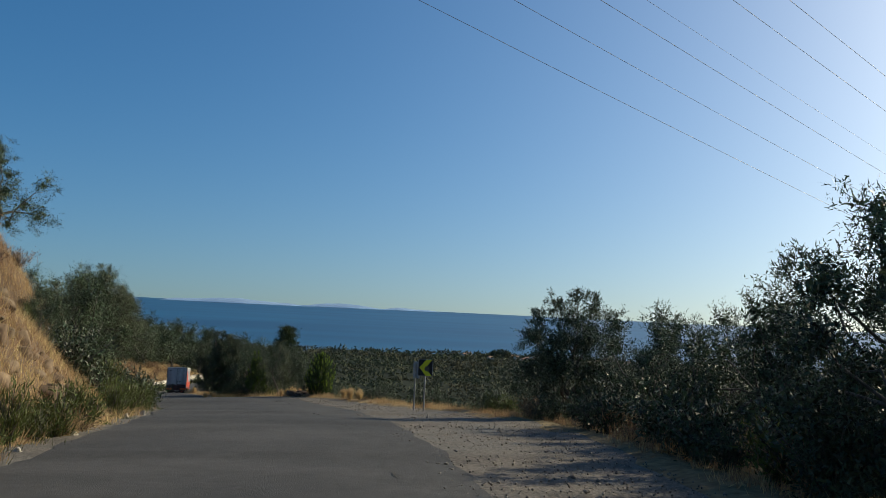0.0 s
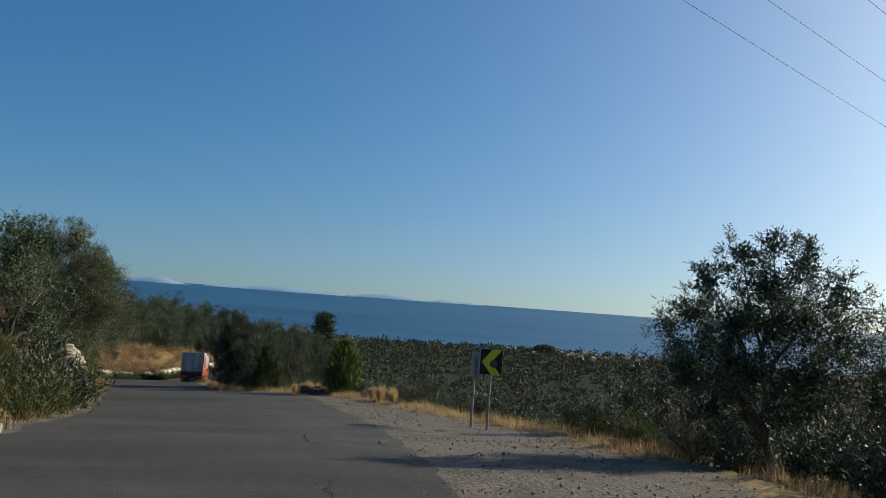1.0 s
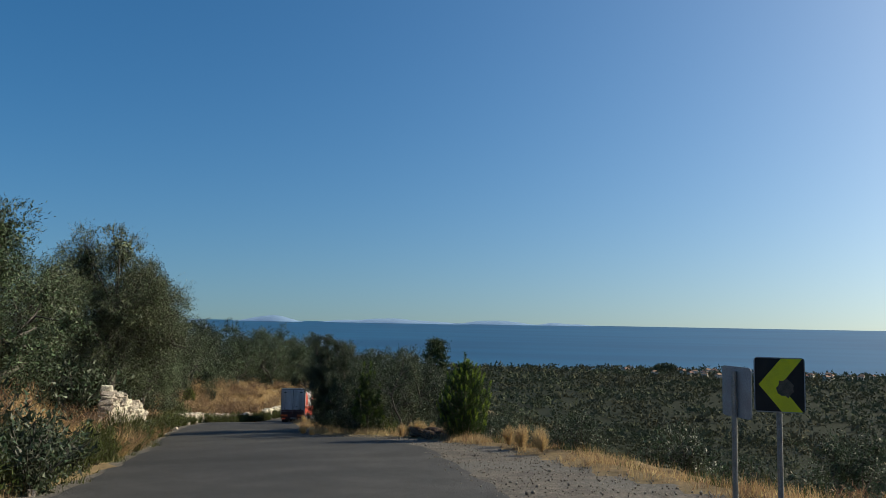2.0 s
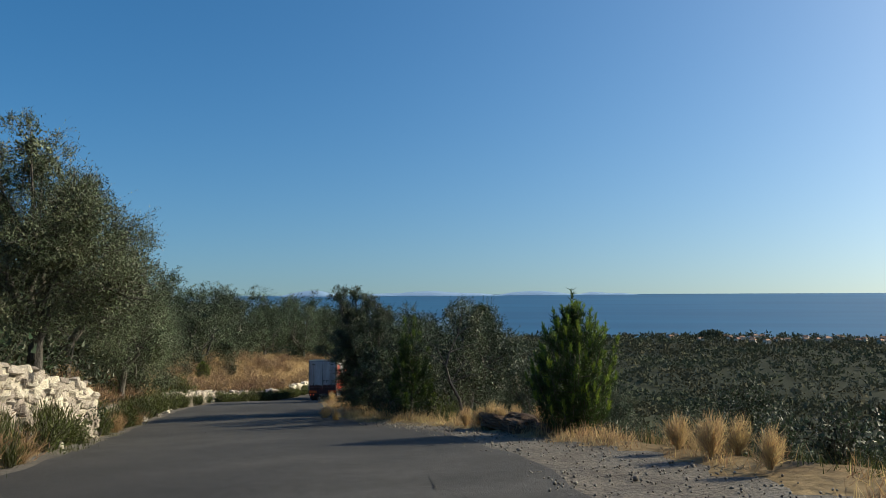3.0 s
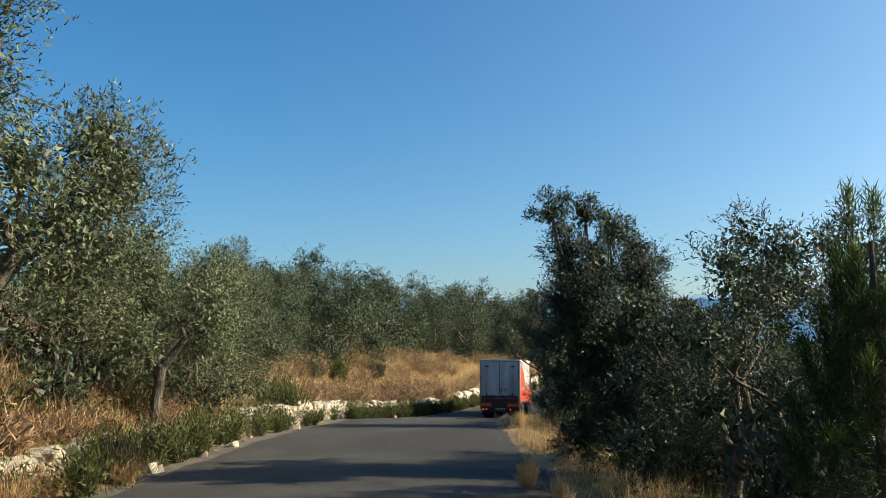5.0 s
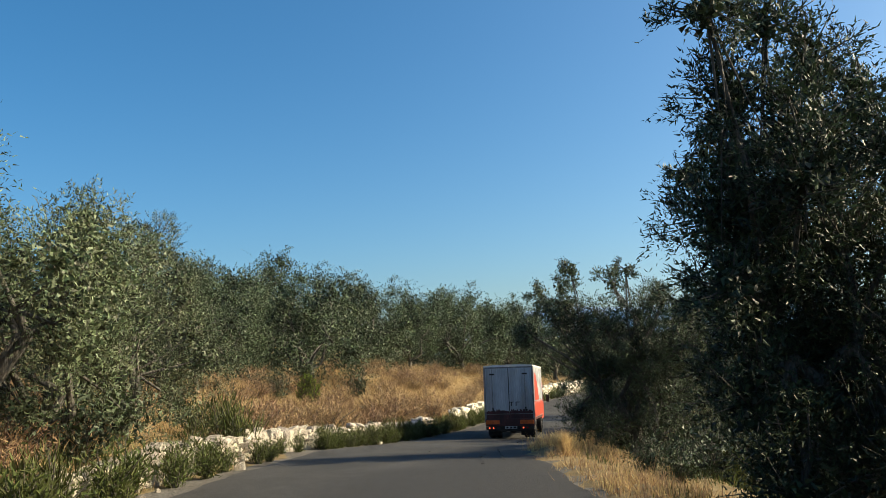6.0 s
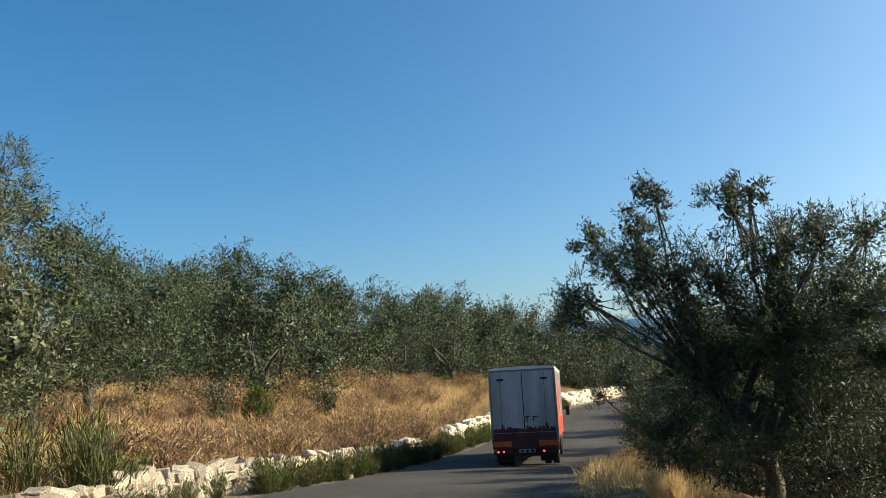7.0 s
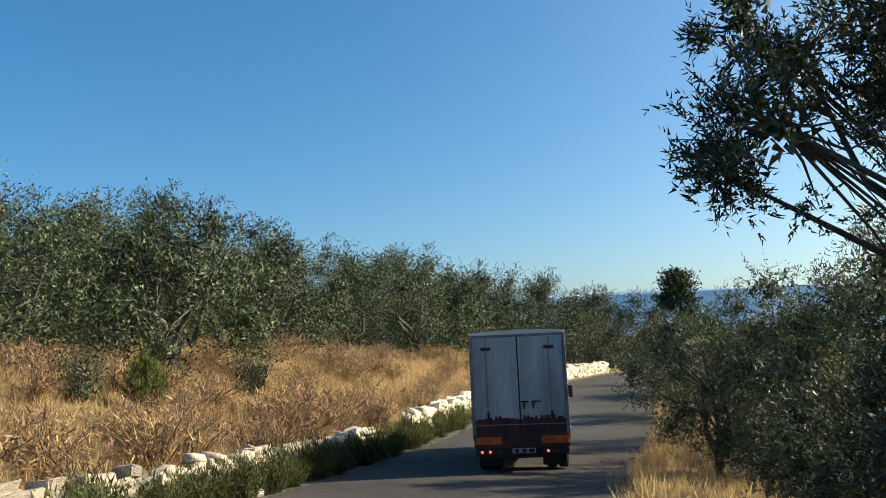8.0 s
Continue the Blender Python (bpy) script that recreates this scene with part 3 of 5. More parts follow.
olive_tree("near_c", -13.0, 63.0, 1.0, 110, "low olive tree in the shade below the verge", M_OLIVE_SHADE)
olive_tree("near_t", -9.3, 55.6, 0.95, 20, "olive tree behind the young pine", M_OLIVE_SHADE)
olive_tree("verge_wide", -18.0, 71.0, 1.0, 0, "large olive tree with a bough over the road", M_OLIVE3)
olive_tree("near_c", -19.2, 73.2, 0.50, 80, "low olive bush pressing against the road's edge", M_OLIVE_SHADE)
olive_tree("near_c", -15.4, 69.4, 0.55, 20, DARK, M_OLIVE_SHADE)
olive_tree("mid_a", -13.6, 70.6, 0.60, 100, DARK, M_OLIVE_SHADE, 0.3)
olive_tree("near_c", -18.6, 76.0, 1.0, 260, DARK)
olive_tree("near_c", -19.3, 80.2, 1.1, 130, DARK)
olive_tree("mid_b", -18.0, 83.6, 1.05, 40, DARK, M_OLIVE_SHADE)
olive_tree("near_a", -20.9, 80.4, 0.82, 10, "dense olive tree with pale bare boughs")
olive_tree("mid_c", -16.6, 78.4, 1.0, 130, DARK, M_OLIVE_SHADE)
# trees added on the sun side to throw shade over the verge
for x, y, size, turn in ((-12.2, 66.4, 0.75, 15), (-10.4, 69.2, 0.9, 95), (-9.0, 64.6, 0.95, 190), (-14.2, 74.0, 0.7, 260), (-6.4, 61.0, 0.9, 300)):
    olive_tree("mid_b", x, y, size, turn, "olive tree added to cast shade, on the slope below the verge", M_OLIVE_SHADE)
olive_tree("mid_b", -14.6, 79.0, 0.80, 250, SILVER)
olive_tree("mid_a", -20.6, 86.5, 0.80, 80, SILVER)
olive_tree("mid_b", -22.2, 93.0, 0.80, 160, SILVER)
olive_tree("mid_c", -22.6, 101.0, 0.9, 240, SILVER)
olive_tree("mid_a", -22.0, 110.0, 0.9, 300, SILVER)

# along the left-hand bank and the grove above it
BANK = [("near_b", -18.6, 36.8, 1.0, 90), ("near_b", -12.8, 30.0, 0.50, 30), ("near_c", -14.4, 37.0, 1.22, 140), ("near_t", -18.4, 42.0, 1.10, 20),
        ("near_t", -21.2, 46.6, 1.25, 340), ("near_big", -19.5, 48.9, 1.10, 5), ("near_t", -23.0, 54.2, 1.42, 15), ("near_t", -25.8, 58.4, 1.08, 60), ("near_t", -24.9, 59.8, 1.14, 30),
        ("near_c", -26.4, 62.0, 1.2, 250), ("near_a", -27.8, 65.0, 1.08, 40), ("open", -31.0, 68.0, 1.0, 120), ("near_b", -32.0, 70.8, 1.15, 180),
        ("near_c", -33.4, 73.4, 1.22, 300)]
for kind, x, y, size, turn in BANK:
    olive_tree(kind, x, y, size, turn, SILVER if y > 60 else "leafy olive tree on top of the bank", M_OLIVE3 if y > 69 or y < 40 else None)
GROVE = [("mid_a", -38.4, 80.0, 1.13), ("mid_b", -41.6, 84.5, 1.19), ("mid_c", -45.0, 88.0, 1.64), ("mid_a", -39.8, 88.5, 1.41), ("mid_b", -42.4, 92.6, 1.36),
         ("mid_c", -39.6, 95.5, 1.56), ("mid_a", -43.5, 99.0, 1.57), ("mid_b", -39.4, 101.5, 1.14), ("mid_c", -42.4, 106.5, 1.59), ("mid_a", -38.2, 108.0, 1.61),
         ("mid_b", -41.5, 114.0, 1.59), ("mid_c", -36.8, 115.0, 1.79), ("mid_a", -34.6, 121.0, 1.69), ("mid_b", -38.4, 124.0, 1.6), ("mid_c", -33.0, 128.0, 1.79),
         ("mid_a", -36.4, 133.0, 1.79), ("mid_b", -31.0, 135.0, 1.62), ("mid_c", -27.0, 140.0, 1.34), ("mid_a", -45.5, 93.5, 1.74), ("mid_b", -46.0, 110.0, 1.53),
         ("mid_c", -36.0, 84.0, 1.44), ("mid_a", -34.0, 142.0, 1.79), ("mid_b", -24.0, 147.0, 1.34), ("mid_c", -43.0, 121.0, 1.79), ("mid_a", -41.0, 130.0, 1.79)]
for k, (kind, x, y, size) in enumerate(GROVE):
    olive_tree(kind, x, y, size, 70 * k % 360, SILVER, M_OLIVE3)
rng = np.random.default_rng(11)
for k in range(40):
    x, y = rng.uniform(-85, -47), rng.uniform(52, 170)
    if x > -50 and y < 84:
        continue
    olive_tree(("far_a", "far_b")[k % 2], x, y, rng.uniform(0.85, 1.2), rng.uniform(0, 360), "olive tree of the grove behind the bank", M_OLIVE3)
for k in range(16):
    x, y = rng.uniform(-34, 25), rng.uniform(122, 180)
    s, lat, _, _ = along(x, y)
    if -6 < lat[0] < 5:
        continue
    olive_tree(("far_a", "far_b")[k % 2], x, y, rng.uniform(0.7, 1.0), rng.uniform(0, 360), "olive tree below the bend of the road")
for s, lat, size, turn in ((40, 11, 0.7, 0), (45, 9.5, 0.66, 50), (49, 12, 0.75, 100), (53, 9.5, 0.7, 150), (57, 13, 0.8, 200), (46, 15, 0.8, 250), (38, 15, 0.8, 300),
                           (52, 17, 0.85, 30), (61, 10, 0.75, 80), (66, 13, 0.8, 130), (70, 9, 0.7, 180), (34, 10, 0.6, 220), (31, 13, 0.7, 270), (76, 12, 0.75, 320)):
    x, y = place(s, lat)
    olive_tree(("mid_a", "mid_c")[turn % 20 == 0], x, y, size, turn, "olive tree on the slope below the verge", M_OLIVE_SHADE)
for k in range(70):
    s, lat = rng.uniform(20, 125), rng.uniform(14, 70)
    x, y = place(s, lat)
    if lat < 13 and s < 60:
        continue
    olive_tree(("far_a", "far_b")[k % 2], x, y, rng.uniform(0.7, 1.05), rng.uniform(0, 360), "olive tree on the slope below the road", M_OLIVE_SHADE)


def pine_parts(seed, tall, wide, tiers=15, needles=60, size=0.11):
    """A young pine: a straight stem, tiers of upswept shoots thick with needles, and pale candles at their tips."""
    rng = np.random.default_rng(seed)
    paths = [[((0, 0, -0.2), tall * 0.022), ((0.02, 0, tall * 0.5), tall * 0.013), ((0, 0.01, tall * 0.98), 0.006)]]
    base, way, base2, way2 = [], [], [], []
    for k in range(tiers):
        h = (k + 0.4) / tiers
        reach = wide * (math.sin(math.pi * min(1.0, 0.22 + h * 0.78)) ** 0.75) * (1 - 0.35 * h)
        count = int(15 - 9 * h)
        for j in range(count):
            a = 2 * math.pi * (j + rng.uniform(0, 0.9)) / count
            out = np.array([math.cos(a), math.sin(a), 0.0])
            start = np.array([0, 0, tall * h * 0.82 + rng.uniform(-0.04, 0.04) * tall])
            r = reach * rng.uniform(0.72, 1.1)
            end = start + out * r + [0, 0, r * rng.uniform(0.25, 0.75) + 0.05 * tall]
            elbow = start + out * r * 0.75 + [0, 0, r * 0.12]
            paths.append([(tuple(start), 0.012), (tuple(elbow), 0.008), (tuple(end), 0.004)])
            for a0, b0, n in ((start, elbow, needles), (elbow, end, needles)):
                u = rng.uniform(0.1, 1.0, (n, 1))
                g = unit(b0 - a0)
                base.append(a0 + (b0 - a0) * u + rng.normal(size=(n, 3)) * 0.035 * wide)
                way.append(unit(g * 0.5 + [0, 0, 0.35] + rng.normal(size=(n, 3)) * 0.6))
            candle = unit(np.array([out[0] * 0.25, out[1] * 0.25, 1.0]))
            n = needles // 2
            u = rng.uniform(0, 1, (n, 1))
            base2.append(end - candle * 0.03 + candle * u * tall * 0.055)
            way2.append(unit(candle + rng.normal(size=(n, 3)) * 0.35))
    base.append(np.array([0, 0, tall * 0.9]) + rng.uniform(0, 1, (40, 1)) * [0, 0, tall * 0.1])
    way.append(unit(rng.normal(size=(40, 3)) * 0.5 + [0, 0, 0.6]))
    b, w, b2, w2 = (np.concatenate(q) for q in (base, way, base2, way2))
    return limb_mesh(paths, 5), leaf_mesh(rng, b, w, size * rng.uniform(0.7, 1.2, len(b)), 0.018), leaf_mesh(rng, b2, w2, size * 0.8, 0.018)


def pine_tree(x, y, seed, tall, wide, label, needles=60, size=0.11, z=None, young=True, pale=False):
    limbs, dark, fresh = pine_parts(seed, tall, wide, needles=needles, size=size)
    tree = thing("pine_tree", Matrix.Translation((x, y, ground_z(x, y) if z is None else z)), label, "tree", "young pines")
    part("trunk", limbs, M_BARK, tree)
    part("crown", dark, M_WEED if pale else M_PINE if young else M_PINE2, tree)
    part("new_growth", fresh, M_PINETIP if young else M_PINE, tree, "pale yellow-green shoot tips")
    return tree


pine_tree(-5.35, 46.9, 21, 2.72, 0.92, "bushy young pine at the edge of the gravel", 70, 0.13)
pine_tree(-33.0, 79.6, 23, 1.45, 0.55, "small bright green pine sapling in the dry grass", 16, 0.13, pale=True)


def candle_pine(x, y, top, label):
    """A young pine drawn up into a few thick, brush-like upright shoots over a dark bushy foot."""
    rng = np.random.default_rng(24)
    tall = top - ground_z(x, y)
    paths = [[((0, 0, -0.2), 0.05), ((0.03, 0.02, tall * 0.5), 0.035), ((0, 0, tall * 0.85), 0.02)]]
    base, way, base2, way2 = [], [], [], []
    for k in range(34):
        h = (k + 0.5) / 34
        a = 2.4 * k
        out = np.array([math.cos(a), math.sin(a), 0.0])
        reach = (0.85 - 0.6 * h) * rng.uniform(0.7, 1.1)
        start = np.array([0, 0, tall * (0.10 + 0.58 * h)])
        elbow = start + out * reach * 0.8 + [0, 0, 0.10]
        end = elbow + out * reach * 0.2 + [0, 0, 0.30 + 0.35 * h * rng.uniform(0.7, 1.1)]
        if k > 31:
            end[2] = tall * 0.98
        paths.append([(tuple(start), 0.014), (tuple(elbow), 0.010), (tuple(end), 0.005)])
        for a0, b0, n, spread in ((start, elbow, 170, 0.05), (elbow, end, 420, 0.035)):
            u = rng.uniform(0.0, 1.0, (n, 1))
            base.append(a0 + (b0 - a0) * u + rng.normal(size=(n, 3)) * spread)
            way.append(unit(unit(b0 - a0) * 0.9 + rng.normal(size=(n, 3)) * 0.45))
        u = rng.uniform(0.75, 1.0, (70, 1))
        base2.append(elbow + (end - elbow) * u + rng.normal(size=(70, 3)) * 0.02)
        way2.append(unit([0, 0, 1.0] + rng.normal(size=(70, 3)) * 0.4))
    b, w, b2, w2 = (np.concatenate(q) for q in (base, way, base2, way2))
    tree = thing("pine_tree", Matrix.Translation((x, y, ground_z(x, y))), label, "tree", "young pines")
    part("trunk", limb_mesh(paths, 5), M_BARK, tree)
    part("crown", leaf_mesh(rng, b, w, 0.13 * rng.uniform(0.7, 1.2, len(b)), 0.010), M_PINE, tree)
    part("new_growth", leaf_mesh(rng, b2, w2, 0.10, 0.010), M_PINETIP, tree, "pale yellow-green shoot tips")


candle_pine(-10.5, 53.5, -1.75, "young pine with thick upright shoots among the olive trees")


def umbrella_pine(x, y, tall, wide, seed, label):
    """A dark windswept pine: a bare stem and flat pads of needles."""
    rng = np.random.default_rng(seed)
    base, way, paths = [], [], [[((0, 0, -0.3), 0.16), ((0.2, 0, tall * 0.5), 0.11), ((0.3, 0.1, tall * 0.95), 0.05)]]
    for k in range(26):
        h = 0.22 + 0.78 * k / 25
        a = 2.4 * k + rng.uniform(-0.4, 0.4)
        r = wide * (1.08 - h) * rng.uniform(0.35, 1.15)
        c = np.array([r * math.cos(a) + 0.3 * h, r * math.sin(a), tall * h])
        paths.append([((0.2, 0, tall * h * 0.93), 0.05), (tuple(c), 0.02)])
        n = 420
        base.append(c + rng.normal(size=(n, 3)) * [0.55, 0.55, 0.22])
        way.append(unit(rng.normal(size=(n, 3)) + [0, 0, 0.5]))
    base, way = np.concatenate(base), np.concatenate(way)
    tree = thing("pine_tree", Matrix.Translation((x, y, ground_z(x, y))), label, "tree", "dark pines")
    part("trunk", limb_mesh(paths, 6), M_BARK, tree)
    part("crown", leaf_mesh(rng, base, way, 0.40 * rng.uniform(0.7, 1.2, len(base)), 0.14), M_PINE2, tree)


umbrella_pine(-26.0, 143.0, -4.3 - ground_z(-26.0, 143.0), 5.6, 31, "dark broad pine behind the olive trees")


def slender_olive(x, y, turn, label):
    """A leggy young olive: a bent pale stem with loose leafy shoots at its head."""
    rng = np.random.default_rng(35)
    stem = [(0, 0, -0.2), (-0.22, 0.05, 0.8), (-0.48, 0.0, 1.25), (-0.62, -0.05, 1.75), (-0.5, 0.0, 2.1), (-0.25, 0.05, 2.6), (-0.12, 0.05, 3.3)]
    paths = [[(p, 0.055 - 0.008 * k) for k, p in enumerate(stem)]]
    heads = [((-0.12, 0.05, 3.3), 0.34), ((-0.3, 0.1, 2.9), 0.26), ((0.25, 0.0, 2.9), 0.30), ((0.45, 0.1, 2.35), 0.36), ((-1.1, 0.0, 2.45), 0.40), ((-1.35, 0.1, 2.15), 0.34),
             ((0.1, 0.2, 2.0), 0.32), ((-0.9, -0.1, 1.55), 0.36), ((0.3, 0.0, 1.5), 0.36), ((-0.1, 0.2, 0.9), 0.4)]
    base, way = [], []
    for c, r in heads:
        c = np.array(c)
        root = min(stem[2:], key=lambda q: np.linalg.norm(np.array(q) - c + [0, 0, 0.5]))
        paths.append([(root, 0.022), (tuple((np.array(root) + c) / 2 + [0.04, 0.03, 0.05]), 0.013), (tuple(c), 0.006)])
        d = unit(rng.normal(size=(420, 3)))
        base.append(c + d * r * rng.uniform(0.2, 1.0, (420, 1)) * [0.8, 0.8, 1.15])
        way.append(unit(d * 0.5 + [0, 0, 0.5] + rng.normal(size=(420, 3)) * 0.5))
    base, way = np.concatenate(base), np.concatenate(way)
    tree = thing("olive_tree", Matrix.Translation((x, y, ground_z(x, y))) @ Matrix.Rotation(radians(turn), 4, "Z"), label, "tree", "olive trees on the hillside")
    part("trunk", limb_mesh(paths, 7), M_BARK, tree, "thin bent pale stem")
    part("crown", leaf_mesh(rng, base, way, 0.08 * rng.uniform(0.7, 1.3, len(base)), 0.026), M_OLIVE, tree)


slender_olive(-8.75, 53.1, 24.6, "leggy olive sapling with a bent pale stem")


# ---- shrubs, weeds and grass ----
SHRUBS = {}


def shrub(kind, x, y, size, turn, label, group, sink=0.0):
    """A bush of one of three kinds: green weed, dry brown scrub or leafy dark bush."""
    m = Matrix.Translation((x, y, ground_z(x, y) - sink)) @ Matrix.Rotation(radians(turn), 4, "Z")
    if kind not in SHRUBS:
        material, seed, wide, tall, n, leaf, thin, up = {
            "weed": (M_WEED, 41, 0.50, 0.75, 850, 0.115, 0.22, 1.5), "broom": (M_WEED, 42, 0.42, 0.95, 950, 0.16, 0.10, 2.4),
            "brown": (M_BROWN, 43, 0.70, 0.62, 800, 0.13, 0.12, 0.9), "leafy": (M_OLIVE_SHADE, 44, 0.80, 1.15, 1250, 0.11, 0.36, 0.6),
            "dry": (M_STRAW2, 45, 0.50, 0.60, 950, 0.16, 0.07, 2.0),
            "straw": (M_STRAW, 46, 0.36, 0.80, 1300, 0.30, 0.035, 2.6)}[kind]
        rng = np.random.default_rng(seed)
        stems, base, way = [], [], []
        for k in range(26):
            a = rng.uniform(0, 2 * math.pi)
            out = np.array([math.cos(a), math.sin(a), 0.0]) * rng.uniform(0.15, 1.0)
            tip = out * wide + [0, 0, tall * rng.uniform(0.55, 1.0) * (1.1 - 0.45 * np.linalg.norm(out))]
            stems.append([(tuple(out * 0.06), 0.010), (tuple(tip * [0.45, 0.45, 0.55]), 0.006), (tuple(tip), 0.003)])
            u = rng.uniform(0.12, 1.0, (n // 26, 1))
            base.append(tip * u + rng.normal(size=(n // 26, 3)) * wide * 0.13 * [1, 1, 0.8])
            way.append(unit(unit(tip) * up * 0.5 + [0, 0, 0.2 * up] + rng.normal(size=(n // 26, 3)) * 0.6))
        base, way = np.concatenate(base), np.concatenate(way)
        base[:, 2] = np.abs(base[:, 2])
        size_of = leaf * rng.uniform(0.6, 1.3, len(base))
        ob = thing({"weed": "weed_clump", "broom": "broom_bush", "brown": "dry_bush", "leafy": "leafy_bush", "dry": "grass_clump", "straw": "grass_tuft"}[kind], m, label, "bush", group)
        tagged(part("woody_base", limb_mesh(stems, 4), material if kind in ("dry", "straw") else M_BARK, ob), kind="stuff")
        part("foliage", leaf_mesh(rng, base, way, size_of, size_of * thin), material, ob)
        ob.scale = (size, size, size)
        SHRUBS[kind] = ob, size
        return ob
    first, own = SHRUBS[kind]
    k = size / own
    return tagged(copy_thing(first, m @ Matrix.Diagonal((k, k, k, 1))), label, group=group)


rng = np.random.default_rng(52)
for k in range(16):                                                   # tangle at the foot of the first bank
    s = rng.uniform(6, 23)
    x, y = place(s, float(left_edge(s)) - rng.uniform(0.3, 0.9))
    shrub(("weed", "broom", "dry", "brown")[k % 4], x, y, rng.uniform(0.6, 0.95), rng.uniform(0, 360), "tangled weeds at the foot of the earth bank", "green weeds along the wall")
for k in range(40):                                                   # weeds over the foot of the low wall
    s = rng.uniform(37, 63)
    x, y = place(s, float(left_edge(s)) - rng.uniform(0.3, 1.05))
    shrub(("weed", "broom", "weed", "dry")[k % 4], x, y, rng.uniform(0.7, 1.3), rng.uniform(0, 360), "green weeds over the foot of the low wall", "green weeds along the wall")
for s, off, size in ((66.4, 0.5, 1.0), (67.1, 0.7, 1.2), (67.8, 0.45, 1.0), (68.5, 0.75, 1.15), (69.2, 0.5, 0.8), (71.1, 0.5, 0.85)):
    x, y = place(s, float(left_edge(s)) - off)
    shrub("weed", x, y, size, 140 * s, "green weeds over the foot of the low wall", "green weeds along the wall")
for x, y, size in ((-27.0, 67.7, 1.7), (-27.9, 68.2, 1.6), (-27.6, 67.0, 1.5)):
    shrub("broom", x, y, size, 60 * x, "bright green broom bush above the low wall", "bushes on the bank")
for k in range(34):                                                   # dry thicket between the low wall and the trees
    s = rng.uniform(44, 67)
    x, y = place(s, float(left_edge(s)) - rng.uniform(1.6, 4.2))
    shrub(("brown", "brown", "dry", "weed")[k % 4], x, y, rng.uniform(0.9, 1.5), rng.uniform(0, 360), "dry reddish-brown thicket behind the low wall", "dry bushes on the bank")
for k in range(26):                                                   # the taller part of it, under the crowns
    s = rng.uniform(48, 62)
    x, y = place(s, float(left_edge(s)) - rng.uniform(1.6, 3.4))
    shrub(("brown", "brown", "dry")[k % 3], x, y, rng.uniform(1.2, 1.8), rng.uniform(0, 360), "dry reddish-brown thicket behind the low wall", "dry bushes on the bank")
rng = np.random.default_rng(51)
GREEN, DRY = "green weeds along the wall", "dry bushes on the bank"
for s in np.r_[71.5:75:0.6, 75:92:0.26, 92:112:0.6]:                                    # the green band in front of the long wall
    if rng.uniform() < 0.10:
        continue
    x, y = place(s, float(left_edge(s)) - rng.uniform(0.15, 0.75))
    shrub(("weed", "broom")[int(rng.integers(2))], x, y, rng.uniform(0.55, 0.9) * (0.9 if s < 75 else 1.25), rng.uniform(0, 360), "tall green weeds below the stone wall", GREEN)
for s in (13.5, 15.2, 16.5, 18, 21.5, 23, 24.2, 26, 27.5, 28.8, 30, 31.4, 33, 36, 42.5, 44, 45.2, 47.5, 52, 54, 58.5, 59.6, 60.4, 61.2, 62, 62.7, 63.4, 64.3, 65.2):
    x, y = place(s, float(left_edge(s)) - rng.uniform(0.45, 1.0))
    shrub(("weed", "broom")[int(rng.integers(2))], x, y, rng.uniform(0.9, 1.4), rng.uniform(0, 360), "green roadside bush at the foot of the bank", GREEN)
for s in np.arange(25, 36, 0.9):                                      # overgrown bank
    for _ in range(2):
        lat = float(left_edge(s)) - rng.uniform(1.4, 4.6)
        x, y = place(s, lat)
        shrub(("leafy", "weed", "broom")[int(rng.integers(3))], x, y, rng.uniform(0.8, 1.5), rng.uniform(0, 360), "leafy bush on the overgrown bank", "bushes on the bank")
for s in np.arange(29, 37, 0.6):                                    # dark growth pressing on the road's edge
    x, y = place(s, float(left_edge(s)) - rng.uniform(0.5, 1.5))
    shrub(("leafy", "weed")[int(rng.integers(2))], x, y, rng.uniform(0.8, 1.35), rng.uniform(0, 360), "dark leafy bush at the foot of the overgrown bank", "bushes on the bank")
for k in range(230):
    s = rng.uniform(34, 112)
    x, y = place(s, float(left_edge(s)) - 1.5 - 7.5 * rng.uniform() ** 0.8)
    if ((x + 28.6) / 2.1) ** 2 + ((y - 70.4) / 2.2) ** 2 < 1:
        continue
    shrub(("brown", "brown", "brown", "dry")[int(rng.integers(3))], x, y, rng.uniform(0.7, 1.7), rng.uniform(0, 360), "dry reddish-brown bush on the grassy bank", DRY)
for k in range(24):                                                   # rusty mounds of bush above the long wall
    s = rng.uniform(74, 90)
    x, y = place(s, float(left_edge(s)) - rng.uniform(1.7, 3.8))
    shrub("brown", x, y, rng.uniform(1.3, 2.0), rng.uniform(0, 360), "rounded rust-brown bush above the long wall", DRY)
for s, lat, size in ((56.5, -7.2, 1.5), (60, -6.6, 1.6), (64, -7.8, 1.5), (66.5, -6.4, 1.5), (40, -7.5, 1.4), (51, -7.5, 1.5), (47, -8, 1.5), (82, -9, 1.1), (88, -8.5, 1.2)):
    x, y = place(s, lat)
    shrub("leafy", x, y, size, rng.uniform(0, 360), "dark green bush on the bank", "bushes on the bank")
for k in range(112):                                                  # right-hand verge undergrowth
    s = rng.uniform(2, 100) if k < 95 else rng.uniform(4, 17)
    lat = float(verge_edge(s)) + 0.7 + 5 * rng.uniform() ** 1.3
    x, y = place(s, lat)
    if (27 < s < 47 or s > 62) and lat < verge_edge(s) + 2.0:
        continue
    shrub(("leafy", "leafy", "brown", "weed")[int(rng.integers(4))], x, y, rng.uniform(0.7, 1.35), rng.uniform(0, 360), "dark undergrowth below the road's edge", "undergrowth at the verge")


